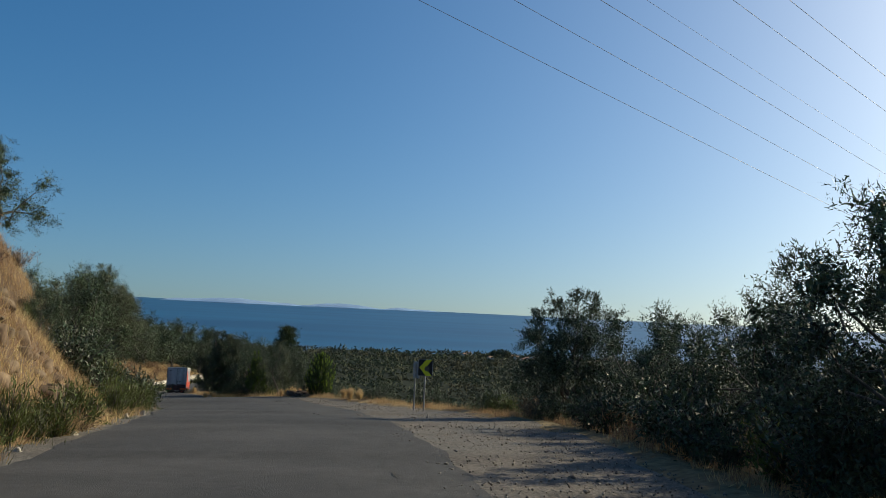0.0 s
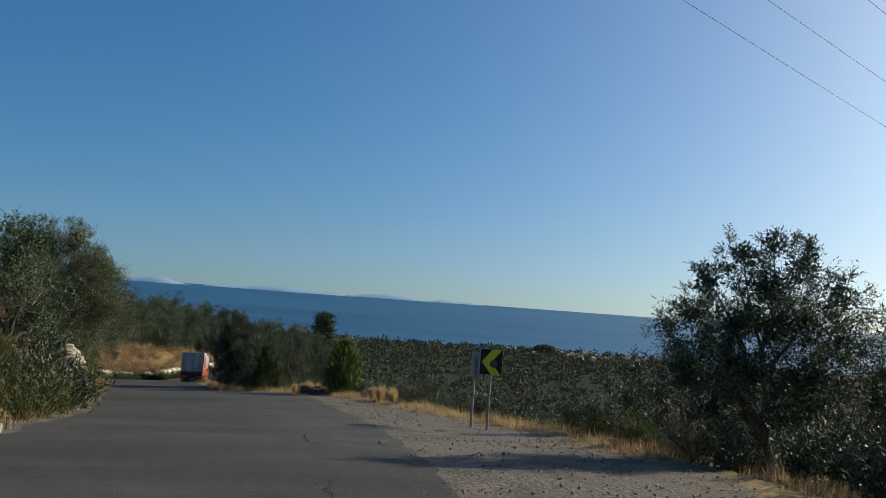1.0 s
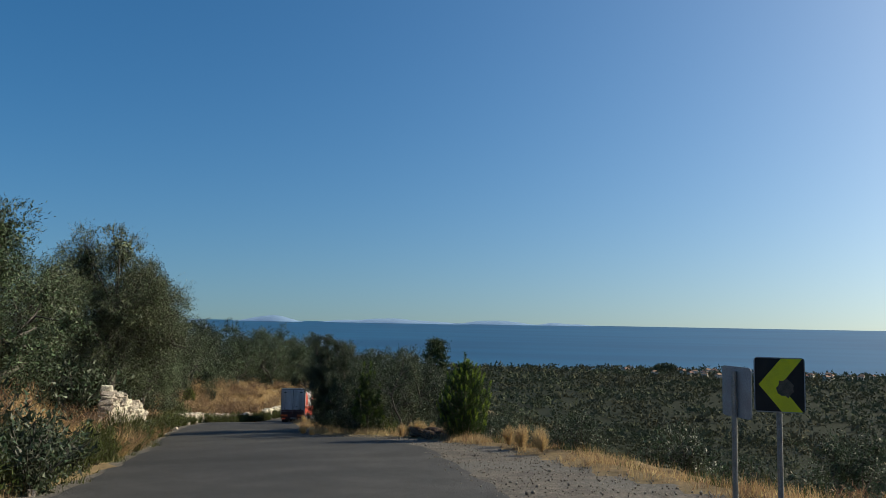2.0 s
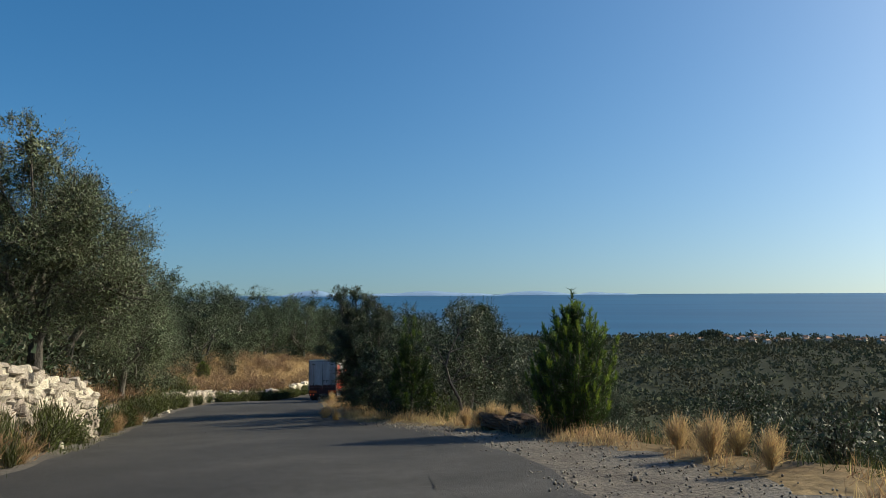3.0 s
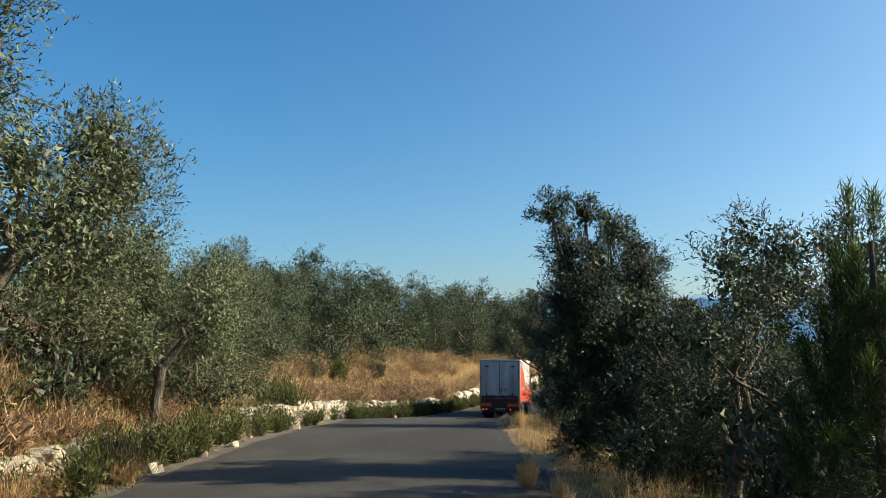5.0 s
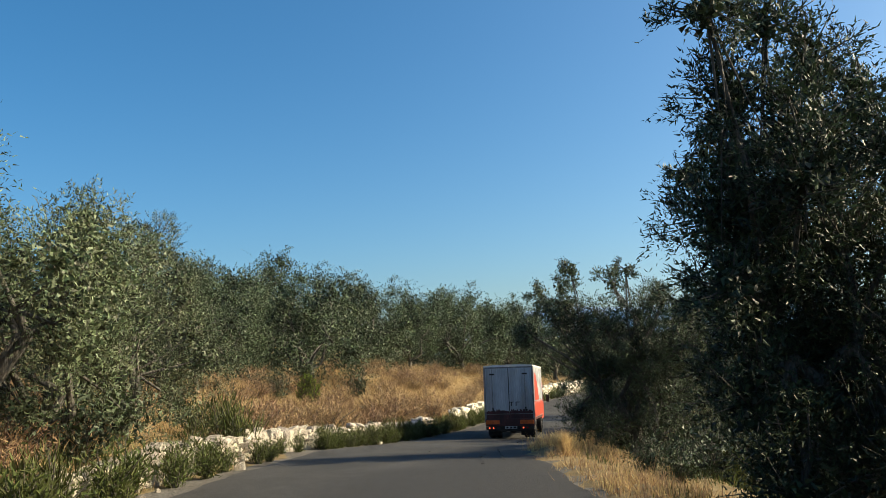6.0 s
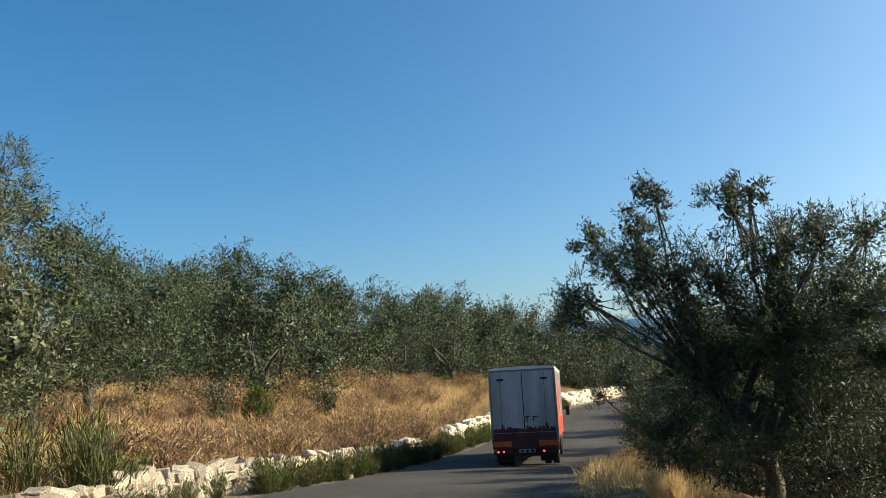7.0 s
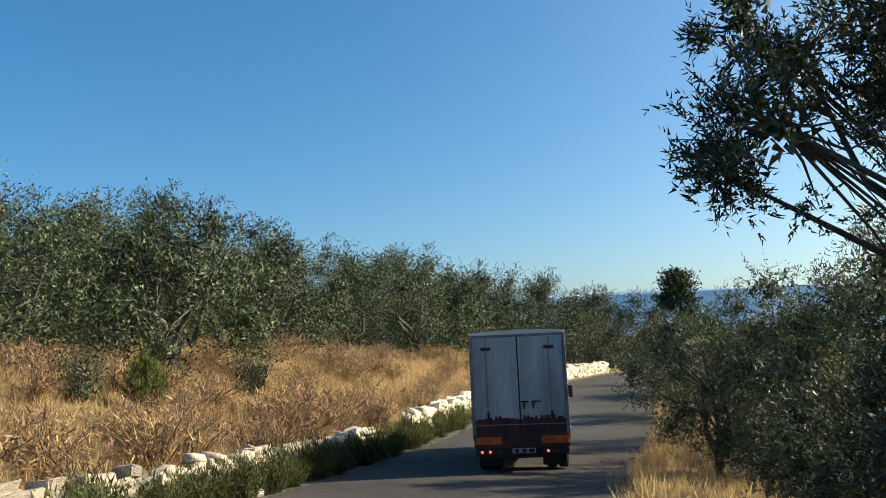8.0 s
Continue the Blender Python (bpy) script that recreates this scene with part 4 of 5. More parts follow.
for x, y, size in ((-2.9, 44.6, 0.6), (-2.2, 43.8, 0.7), (-3.4, 45.4, 0.6), (-1.6, 43.0, 0.8), (4.4, 25.6, 0.7), (5.2, 24.8, 0.8), (4.9, 26.4, 0.8), (6.0, 25.4, 1.0), (5.6, 23.8, 0.8), (4.3, 27.6, 0.7), (4.0, 29.2, 0.6),
                   (-16.9, 66.2, 0.6), (-16.2, 64.9, 0.6), (-15.8, 66.0, 0.9), (-16.4, 67.4, 0.8)):
    shrub("leafy", x, y, size, 60 * x, "dark undergrowth below the road's edge", "undergrowth at the verge")
for x, y, size in ((-7.2, 48.2, 0.6), (-6.95, 48.0, 0.5), (-7.5, 48.5, 0.5), (-6.7, 48.3, 0.45), (-6.1, 47.9, 0.55), (-5.9, 47.3, 0.5), (-7.9, 48.9, 0.5), (-3.6, 43.9, 0.6), (-3.2, 43.2, 0.7), (-2.8, 43.6, 0.65),
                   (-2.6, 42.2, 0.6), (-14.9, 57.6, 0.5), (-15.2, 58.6, 0.5), (-13.9, 56.2, 0.5), (-19.3, 69.2, 0.5), (-18.9, 68.2, 0.55)):
    shrub("straw", x, y, size, 77 * x, "tall tuft of bleached straw grass at the verge", "grass tufts at the verge")
for k in range(16):                                                   # dark bushes between the tall wall and the crowns
    s = rng.uniform(47, 62)
    x, y = place(s, float(left_edge(s)) - rng.uniform(2.6, 4.6))
    shrub("leafy", x, y, rng.uniform(1.4, 2.1), rng.uniform(0, 360), "dark green bush behind the crumbling wall", "bushes on the bank")
for s, off, size in ((52.6, 0.9, 1.3), (53.4, 1.0, 1.4), (58.8, 0.8, 1.0), (60.6, 0.8, 1.1)):
    x, y = place(s, float(left_edge(s)) - off)
    shrub("leafy", x, y, size * 0.8, 130 * s, "dark green bush at the foot of the low wall", "bushes on the bank")


def bare(x, y):
    """Where the bank has slipped and shows naked earth."""
    return ((x + 28.6) / 1.7) ** 2 + ((y - 70.4) / 2.0) ** 2 + 0.5 * ripple(x, y, 0.7) < 1.0


def grass(name, count, spans, tall, material, seed, label, clump=0.35, width=0.014, patch=-0.1):
    """Grass as one joined mass: blades in tufts over stretches of the road's sides (s0, s1, offset from the edge, width, side)."""
    rng = np.random.default_rng(seed)
    area = np.array([(b - a) * w for a, b, _, w, _ in spans])
    pts = []
    for (a, b, o, w, side), n in zip(spans, (count * area / area.sum()).astype(int)):
        tufts = max(1, n // 26)
        s = rng.uniform(a, b, tufts)
        off = o + w * rng.uniform(0, 1, tufts)
        keep = ripple(s * 1.0, off * 1.6, 1.5, seed * 0.7) + 0.6 * rng.normal(size=tufts) > patch
        s, off = s[keep], off[keep]
        tufts = len(s)
        lat = np.where(side < 0, left_edge(s) - off, verge_edge(s) + off)
        i = np.searchsorted(S, s).clip(0, len(S) - 1)
        x, y = ROAD[i, 0] + TAN[i, 1] * lat, ROAD[i, 1] - TAN[i, 0] * lat
        clear = ~bare(x, y)
        x, y, tufts = x[clear], y[clear], int(clear.sum())
        x, y = np.repeat(x, 26) + rng.normal(size=tufts * 26) * clump * 0.4, np.repeat(y, 26) + rng.normal(size=tufts * 26) * clump * 0.4
        pts.append(np.stack([x, y, np.repeat(rng.uniform(0.55, 1.25, tufts), 26)], 1))
    p = np.concatenate(pts)
    base = np.stack([p[:, 0], p[:, 1], height(p[:, 0], p[:, 1]) - 0.02], 1)
    way = unit(rng.normal(size=(len(p), 3)) * 0.38 + [0, 0, 1])
    long = tall * p[:, 2] * rng.uniform(0.5, 1.2, len(p))
    tagged(part(name, blade_mesh(rng, base, way, long, width), material), label, "grass", kind="stuff")


grass("bank_grass", 30000, [(3, 26, 0.4, 3.0, -1)], 0.34, M_STRAW, 67, "yellowed grass over the earth bank", patch=0.0)
grass("dry_grass", 150000, [(34, 120, 1.3, 8.5, -1)], 0.52, M_STRAW, 61, "golden dry grass on the bank", patch=-0.7)
grass("upland_grass", 40000, [(36, 125, 9.5, 15, -1)], 0.6, M_STRAW, 65, "pale dry grass under the olive grove", width=0.03)
grass("reddish_grass", 110000, [(2, 34, 0.5, 3.6, -1), (34, 110, 0.9, 7.0, -1)], 0.42, M_STRAW2, 62, "reddish withered grass on the bank")
grass("verge_grass", 20000, [(47, 58, -0.15, 1.5, 1), (70, 95, -0.1, 1.9, 1)], 0.34, M_STRAW, 63, "straw-yellow grass along the verge")
grass("withered_verge_grass", 34000, [(58, 70, -0.1, 1.7, 1), (22, 47, -0.1, 1.4, 1), (2, 22, 0.3, 2.0, 1)], 0.27, M_STRAW2, 66, "withered brownish grass along the gravel", patch=0.1)
grass("sparse_green_grass", 22000, [(2, 60, 0.1, 1.0, -1), (20, 70, 0.6, 3.0, 1)], 0.30, M_WEED, 64, "sparse green grass at the road's edges")


def scrub_field(name, count, seed, near, far, size, leaves, leaf, label, material):
    """Scrub and small trees on the slope and the coastal plain: rough leafy clumps, too many to count."""
    rng = np.random.default_rng(seed)
    r = np.sqrt(rng.uniform(near**2, far**2, count * 2))
    a = rng.uniform(radians(-40), radians(105), count * 2)
    x, y = -5 + r * np.sin(a), 30 + r * np.cos(a)
    s, lat, over, _ = along(x, y)
    z = height(x, y)
    keep = np.where(((lat > verge_edge(s) + 4.5) | (z < -16.5)) & (z > -69.5))[0][:count]
    x, y, z = x[keep], y[keep], z[keep]
    n, k = len(x), leaves
    grow = size * rng.uniform(0.5, 1.3, n) * (1 + r[keep] / far * 0.8)
    d = unit(rng.normal(size=(n, k, 3)))
    d[..., 2] = np.abs(d[..., 2]) * 0.9
    base = np.stack([x, y, z], 1)[:, None] + d * grow[:, None, None] * rng.uniform(0.2, 0.95, (n, k, 1))
    way = unit(rng.normal(size=(n, k, 3)) + [0, 0, 0.5])
    long = (grow[:, None] * leaf * rng.uniform(0.7, 1.3, (n, k))).ravel()
    tagged(part(name, leaf_mesh(rng, base.reshape(-1, 3), way.reshape(-1, 3), long, long * 0.6), material), label, "scrub", kind="stuff")


scrub_field("verge_scrub", 1000, 71, 7, 46, 0.75, 64, 0.22, "grey-green scrub below the verge", M_OLIVE_SHADE)
scrub_field("slope_scrub", 7500, 72, 36, 180, 1.15, 26, 0.34, "grey-green scrub on the slope below the road", M_SCRUB)
scrub_field("hill_foot_scrub", 7000, 74, 150, 480, 2.1, 20, 0.44, "olive groves at the foot of the hill", M_SCRUB)
scrub_field("plain_scrub", 14000, 73, 420, 1015, 3.2, 10, 0.62, "dark olive groves and scrub of the coastal plain", M_SCRUB)

# ---- dry-stone walls ----
def stone_meshes(count, seed):
    """Rough rounded blocks, each with its own facets."""
    out = []
    for k in range(count):
        r = random.Random(seed + k)
        bm = bmesh.new()
        bmesh.ops.create_cube(bm, size=0.92)
        for v in bm.verts:                                             # skewed, wedge-like blocks
            v.co += Vector((r.uniform(-0.20, 0.16), r.uniform(-0.16, 0.16), r.uniform(-0.18, 0.18)))
        bmesh.ops.bevel(bm, geom=bm.edges[:], offset=r.uniform(0.05, 0.13), segments=1, affect="EDGES")
        for v in bm.verts:
            v.co += Vector((r.uniform(-0.05, 0.05), r.uniform(-0.05, 0.05), r.uniform(-0.05, 0.05)))
        bmesh.ops.triangulate(bm, faces=bm.faces)
        me = bpy.data.meshes.new("stone")
        bm.to_mesh(me)
        bm.free()
        me.materials.append(M_STONE)
        out.append(me)
    return out


STONES = stone_meshes(16, 81)


def stone_wall(line, tall, label, seed, single, gap=0.05, size=0.21):
    """A dry-stone wall along a line of places: courses of loose stones; the first ones singly, the rest joined."""
    r = random.Random(seed)
    p = np.array(line, float)
    wall = thing("stone_wall", Matrix.Translation((p[0][0], p[0][1], ground_z(*p[0][:2]))), label, "wall", "dry-stone walls")
    inv = wall.matrix_world.inverted()
    joined_v, joined_f, made = [], [], 0
    for a, b in zip(p, p[1:]):
        turn = math.atan2(b[1] - a[1], b[0] - a[0])
        length = float(np.hypot(*(b - a)))
        base_z = [ground_z(*(a + (b - a) * k / 8)) for k in range(9)]
        t = 0.0
        while t < length:
            u = t / length
            w = size * r.uniform(0.6, 1.6)
            ground0 = float(np.interp(u * 8, range(9), base_z)) - 0.05
            x, y = a + (b - a) * min(1, u + w / 2 / length)
            top = tall(float(x), float(y)) * r.uniform(0.82, 1.12) if callable(tall) else tall * r.uniform(0.82, 1.12)
            z = 0.0
            while z < top:
                h = size * r.uniform(0.32, 0.85)
                depth = size * r.uniform(0.9, 1.5)
                off = r.uniform(-0.05, 0.05)
                m = (Matrix.Translation((x - math.sin(turn) * off + r.uniform(-0.04, 0.04), y + math.cos(turn) * off, ground0 + z + h / 2))
                     @ Euler((r.uniform(-0.22, 0.22), r.uniform(-0.28, 0.28), turn + r.uniform(-0.35, 0.35))).to_matrix().to_4x4()
                     @ Matrix.Diagonal((w * 1.10, depth * 1.2, h * 1.14, 1)))
                me = STONES[r.randrange(len(STONES))]
                if made < single:
                    ob = new("stone", me)
                    ob.parent = wall
                    ob.matrix_local = inv @ m
                    made += 1
                else:
                    o = len(joined_v)
                    mm = inv @ m
                    joined_v += [tuple(mm @ v.co) for v in me.vertices]
                    joined_f += [tuple(o + i for i in f.vertices) for f in me.polygons]
                z += h * 0.93
            t += w * 0.93 + (r.uniform(0, gap))
    if joined_v:
        ob = part("smaller_stones", fill("stones", joined_v, joined_f), M_STONE, wall)
        tagged(ob, kind="stuff")
    return wall


def run(s0, s1, off, step=1.5):
    return [place(s, float(left_edge(s)) - off) for s in np.arange(s0, s1 + 0.01, step)]


stone_wall([(-15.9, 43.6), (-16.8, 45.6), (-17.6, 47.4), (-18.4, 49.2), (-19.0, 50.6)], 1.45, "tall crumbling wall of pale limestone blocks", 91, 300, size=0.27)
stone_wall(run(50.5, 62, 1.25), 0.42, "low tumbled wall of white limestone at the bank", 92, 200)
stone_wall(run(63, 88, 1.05), 0.54, "low white dry-stone wall along the grassy bank", 93, 300, size=0.235)
stone_wall(run(88.6, 128, 0.9), 0.80, "low pale dry-stone wall beside the bend", 94, 0, size=0.3)
r = random.Random(95)
for k in range(46):                                                    # fallen stones
    s = r.choice((r.uniform(46, 66), r.uniform(66, 90), r.uniform(10, 34)))
    x, y = place(s, float(left_edge(s)) - r.uniform(0.25, 1.0))
    d = r.uniform(0.08, 0.26)
    ob = new("stone", STONES[r.randrange(len(STONES))])
    ob.matrix_world = Matrix.Translation((x, y, ground_z(x, y) + d * 0.25)) @ Euler((r.uniform(0, 3), r.uniform(0, 3), r.uniform(0, 3))).to_matrix().to_4x4() @ Matrix.Diagonal((d, d * 1.2, d * 0.8, 1))
    tagged(ob, "fallen pale limestone lump at the road's edge", "stone", "fallen stones")
v, f = [], []
corner = ((1, 0, 0), (0, 1, 0), (-1, 0, 0), (0, -1, 0), (0, 0, 1), (0, 0, -1))
for k in range(4200):                                                 # loose gravel on the pull-off
    s = r.uniform(3, 52)
    a, b = float(tar_edge(s)) - 0.5, float(verge_edge(s)) + 0.1
    x, y = place(s, a + (b - a) * r.uniform(0, 1) ** 0.8)
    i = int(np.argmin(np.abs(S - s)))
    d = r.uniform(0.010, 0.024) * (1.8 if r.random() < 0.06 else 1)
    m = Matrix.Translation((x, y, ROAD[i, 2] + d * 0.1)) @ Euler((r.uniform(0, 3), r.uniform(0, 3), r.uniform(0, 3))).to_matrix().to_4x4() @ Matrix.Diagonal((d, d * 1.3, d * 0.8, 1))
    o = len(v)
    v += [tuple(m @ Vector(q)) for q in corner]
    f += [(o + j, o + (j + 1) % 4, o + 4) for j in range(4)] + [(o + (j + 1) % 4, o + j, o + 5) for j in range(4)]
M_PEBBLE = mat("grey-brown pebbles", (0.17, 0.15, 0.125), (0.24, 0.215, 0.18), 3.0, 0.9, island=0.35)
tagged(part("loose_gravel", fill("gravel", v, f), M_PEBBLE), "loose stones scattered on the pull-off", "gravel", kind="stuff")

# ---- the chevron signs ----
M_POST = mat("galvanised post", (0.30, 0.31, 0.31), (0.24, 0.25, 0.25), 8.0, 0.5, 0.6, fine=0.3)
M_BLACK = mat("black sign face", (0.012, 0.013, 0.014), (0.02, 0.02, 0.02), 5.0, 0.5)
M_YELLOW = mat("yellow sign film", (0.78, 0.74, 0.03), (0.68, 0.66, 0.04), 6.0, 0.45, fine=0.15)
M_SIGNBACK = mat("grey sign back", (0.36, 0.38, 0.40), (0.30, 0.31, 0.32), 5.0, 0.5, 0.3, fine=0.25)
M_DIRT = mat("brown scuffed dirt", (0.13, 0.11, 0.085), (0.09, 0.08, 0.06), 25.0, 0.9, fine=0.4)


def chevron_sign(m, tall, side, high, label):
    """A square black panel with a yellow arrow to the left, on one post. The face looks along -y."""
    ob = thing("road_sign", m, label, "road sign", "chevron signs at the bend")
    part("post", tube(bmesh.new(), (0, 0.035, -0.3), (0, 0.035, tall - 0.06), 0.033, sides=10), M_POST, ob)
    bm = bmesh.new()
    w, c = side / 2, 0.045
    ring = []
    for sx, sz in ((-1, -1), (1, -1), (1, 1), (-1, 1)):
        for k in range(5):
            a = math.atan2(sz, sx) - math.pi / 4 + math.pi / 8 * k
            ring.append((sx * (w - c) + c * math.cos(a), 0.0, tall - high / 2 + sz * (high / 2 - c) + c * math.sin(a)))
    face = bm.faces.new([bm.verts.new(q) for q in ring])
    bmesh.ops.recalc_face_normals(bm, faces=[face])
    out = bmesh.ops.extrude_face_region(bm, geom=[face])["geom"]
    for q in out:
        if isinstance(q, bmesh.types.BMVert):
            q.co.y -= 0.012
    bmesh.ops.recalc_face_normals(bm, faces=bm.faces)
    panel = part("panel", bm, M_SIGNBACK, ob, "grey metal panel")
    z0, z1, zm = tall - high + 0.012, tall - 0.012, tall - high / 2
    bm = boxed((-w + 0.012, -0.0145, z0), (w - 0.012, -0.0125, z1))
    part("black_face", bm, M_BLACK, panel, "black sign face")
    bm = bmesh.new()
    tip, top0, top1 = -w + 0.05, 0.02, w - 0.03
    back = tip + (top1 - top0)
    pts = [(tip, zm), (top0, z0), (top1, z0), (back + 0.01, zm), (top1, z1), (top0, z1)]
    lo = [bm.verts.new((x, -0.0155, z)) for x, z in pts]
    hi = [bm.verts.new((x, -0.0175, z)) for x, z in pts]
    for quad in ((0, 1, 2, 3), (0, 3, 4, 5)):
        bm.faces.new([hi[i] for i in quad])
        bm.faces.new([lo[i] for i in reversed(quad)])
    for i in range(6):
        bm.faces.new((lo[i], lo[(i + 1) % 6], hi[(i + 1) % 6], hi[i]))
    bmesh.ops.recalc_face_normals(bm, faces=bm.faces)
    part("arrow", bm, M_YELLOW, panel, "yellow arrow")
    return ob


def facing(x, y, yaw, z=None):
    return Matrix.Translation((x, y, ground_z(x, y) if z is None else z)) @ Matrix.Rotation(radians(yaw), 4, "Z")


SIGN = (0.77, 31.9)
base_z = ground_z(*SIGN)
sign = chevron_sign(facing(*SIGN, -4), -0.125 - base_z, 0.55, 0.63, "black and yellow chevron sign pointing to the bend")
bm = bmesh.new()
rr = random.Random(7)
hub = bm.verts.new((0.06, -0.0185, -0.125 - base_z - 0.35))
rim = [bm.verts.new((0.06 + math.cos(a * math.tau / 16) * 0.095 * rr.uniform(0.75, 1.2), -0.0185, -0.125 - base_z - 0.35 + math.sin(a * math.tau / 16) * 0.115 * rr.uniform(0.7, 1.15))) for a in range(16)]
for a in range(16):
    bm.faces.new((hub, rim[a], rim[(a + 1) % 16]))
part("scuffed_patch", bm, M_DIRT, sign, "grey scuffed patch")
chevron_sign(facing(0.42, 32.6, 118), -0.20 - base_z, 0.55, 0.63, "grey back of a second chevron sign on a steel post")

def stone_mass(name, spots, material, label, category, seed):
    """Many rough stones as one joined mass: (x, y, size, sunk share) each."""
    r = random.Random(seed)
    v, f = [], []
    for k, (x, y, d, sunk) in enumerate(spots):
        m = (Matrix.Translation((x, y, ground_z(x, y) + d * (0.35 - sunk))) @ Euler((r.uniform(0, 3), r.uniform(0, 3), r.uniform(0, 3))).to_matrix().to_4x4()
             @ Matrix.Diagonal((d * r.uniform(0.8, 1.4), d, d * r.uniform(0.5, 0.9), 1)))
        me, o = STONES[k % 10], len(v)
        v += [tuple(m @ q.co) for q in me.vertices]
        f += [tuple(o + j for j in q.vertices) for q in me.polygons]
    tagged(part(name, fill(name, v, f), material), label, category, kind="stuff")


r = random.Random(97)
spots = []
for k in range(420):                                                   # the rocky cut of the first bank
    s = r.uniform(4, 22)
    x, y = place(s, float(left_edge(s)) - 0.9 - 3.4 * r.random())
    spots.append((x, y, 0.10 + 0.32 * r.random() ** 2.5, 0.3))
stone_mass("bank_rubble", spots, M_EARTH, "brown rock and rubble in the cut bank", "rock", 98)

# dug-up earth between the gravel and the drop
bm = bmesh.new()
bmesh.ops.create_icosphere(bm, subdivisions=4, radius=1.0)
for q in bm.verts:
    n = 0.16 * math.sin(q.co.x * 9 + 2 * q.co.y) + 0.12 * math.sin(q.co.y * 13 - 3 * q.co.z) + 0.09 * math.sin(q.co.x * 23 + q.co.y * 19)
    q.co *= 1 + n
    q.co.z = max(q.co.z, -0.3)
M_DUG = mat("dug dark earth", (0.085, 0.052, 0.034), (0.13, 0.085, 0.055), 3.0, 0.95, bump=1.0, bump_scale=9, fine=0.5)
mound = part("earth_mound", bm, M_DUG)
mound.matrix_world = Matrix.Translation((-6.6, 47.8, ground_z(-6.6, 47.8))) @ Matrix.Rotation(radians(-50), 4, "Z") @ Matrix.Diagonal((1.5, 0.42, 0.22, 1))
tagged(mound, "low heap of dug dark brown earth", "mound")

# cracks and worn patches of the asphalt
M_CRACK = mat("dark crack filler", (0.030, 0.029, 0.028), (0.045, 0.043, 0.041), 6.0, 0.9, fine=0.3)
for s0, s1, lat, wide, seed in ((68, 82, 1.15, 0.035, 1.0), (60, 71, 0.75, 0.03, 2.0), (72, 78, -0.6, 0.03, 3.0), (36, 47, 1.3, 0.03, 4.0), (44, 52, -1.9, 0.03, 5.0), (10, 26, 0.2, 0.03, 6.0)):
    v = []
    for s in np.arange(s0, s1, 0.25):
        i = int(np.argmin(np.abs(S - s)))
        off = lat + 0.14 * float(ripple(np.array([s]), np.array([seed * 7.0]), 0.7, seed)[0])
        w = wide * (0.6 + 0.5 * math.sin(s * 5.1 + seed))
        a, b2 = float(left_edge(s)), float(tar_edge(s))
        for e in (off - w / 2, off + w / 2):
            x, y = place(s, e)
            v.append((x, y, ROAD[i, 2] + 0.03 * math.sin(math.pi * (e - a) / (b2 - a)) + 0.005))
    n = len(v) // 2
    fq = [(2 * k, 2 * k + 1, 2 * k + 3, 2 * k + 2) for k in range(n - 1)]
    tagged(part("road_crack", fill("crack", v, fq), M_CRACK), "thin dark crack wandering along the asphalt", "crack", kind="structure")

# ---- overhead wires ----
M_WIRE = mat("dark cable", (0.03, 0.03, 0.035), (0.05, 0.05, 0.05), 3.0, 0.5)
way = np.array((0.784, 0.608, -0.123))
for k, at in enumerate([(8.7, 52, 17.3), (17.2, 58.1, 18.7), (21.6, 56.6, 18.7), (26.1, 65, 22.6), (25.8, 54.4, 20.2), (27.2, 53.3, 21.1)]):
    at = np.array(at)
    line = []
    for u in np.linspace(-1, 1, 25):
        q = at + way * u * 75
        line.append(((q[0], q[1], q[2] + 0.5 * u * u), 0.016 if k != 3 else 0.011))
    me = limb_mesh([line], 5)
    tagged(part("overhead_wire", me, M_WIRE), "thin dark overhead power line", "wire", "power lines")

# ---- far houses on the plain ----
M_PLASTER = mat("pale plaster", (0.66, 0.62, 0.55), (0.58, 0.54, 0.48), 0.4, 0.9, fine=0.2, randomness=0.15)
M_TILE = mat("red roof tiles", (0.27, 0.15, 0.10), (0.33, 0.20, 0.14), 0.6, 0.85, fine=0.3, randomness=0.2)
M_GLASS = mat("dark window", (0.03, 0.04, 0.05), (0.05, 0.06, 0.07), 1.0, 0.15)


def house(x, y, turn, first):
    m = facing(x, y, turn) @ Matrix.Diagonal((0.8, 0.8, 0.8, 1))
    if first is not None:
        return copy_thing(first, m)
    ob = thing("house", m, "small pale house with a red tiled roof near the shore", "house", "houses on the plain")
    part("walls", boxed((-5, -4, -1), (5, 4, 5.6), 0.05), M_PLASTER, ob)
    bm = bmesh.new()
    a = [bm.verts.new(q) for q in ((-5.5, -4.5, 5.6), (5.5, -4.5, 5.6), (5.5, 4.5, 5.6), (-5.5, 4.5, 5.6), (-3, 0, 8.0), (3, 0, 8.0))]
    for q in ((0, 1, 5, 4), (1, 2, 5), (2, 3, 4, 5), (3, 0, 4), (3, 2, 1, 0)):
        bm.faces.new([a[i] for i in q])
    part("roof", bm, M_TILE, ob)
    for wx in (-3, 0, 3):
        for wz in (0.9, 3.6):
            part("window", boxed((wx - 0.6, -4.06, wz), (wx + 0.6, -3.98, wz + 1.3)), M_GLASS, ob)
    return ob


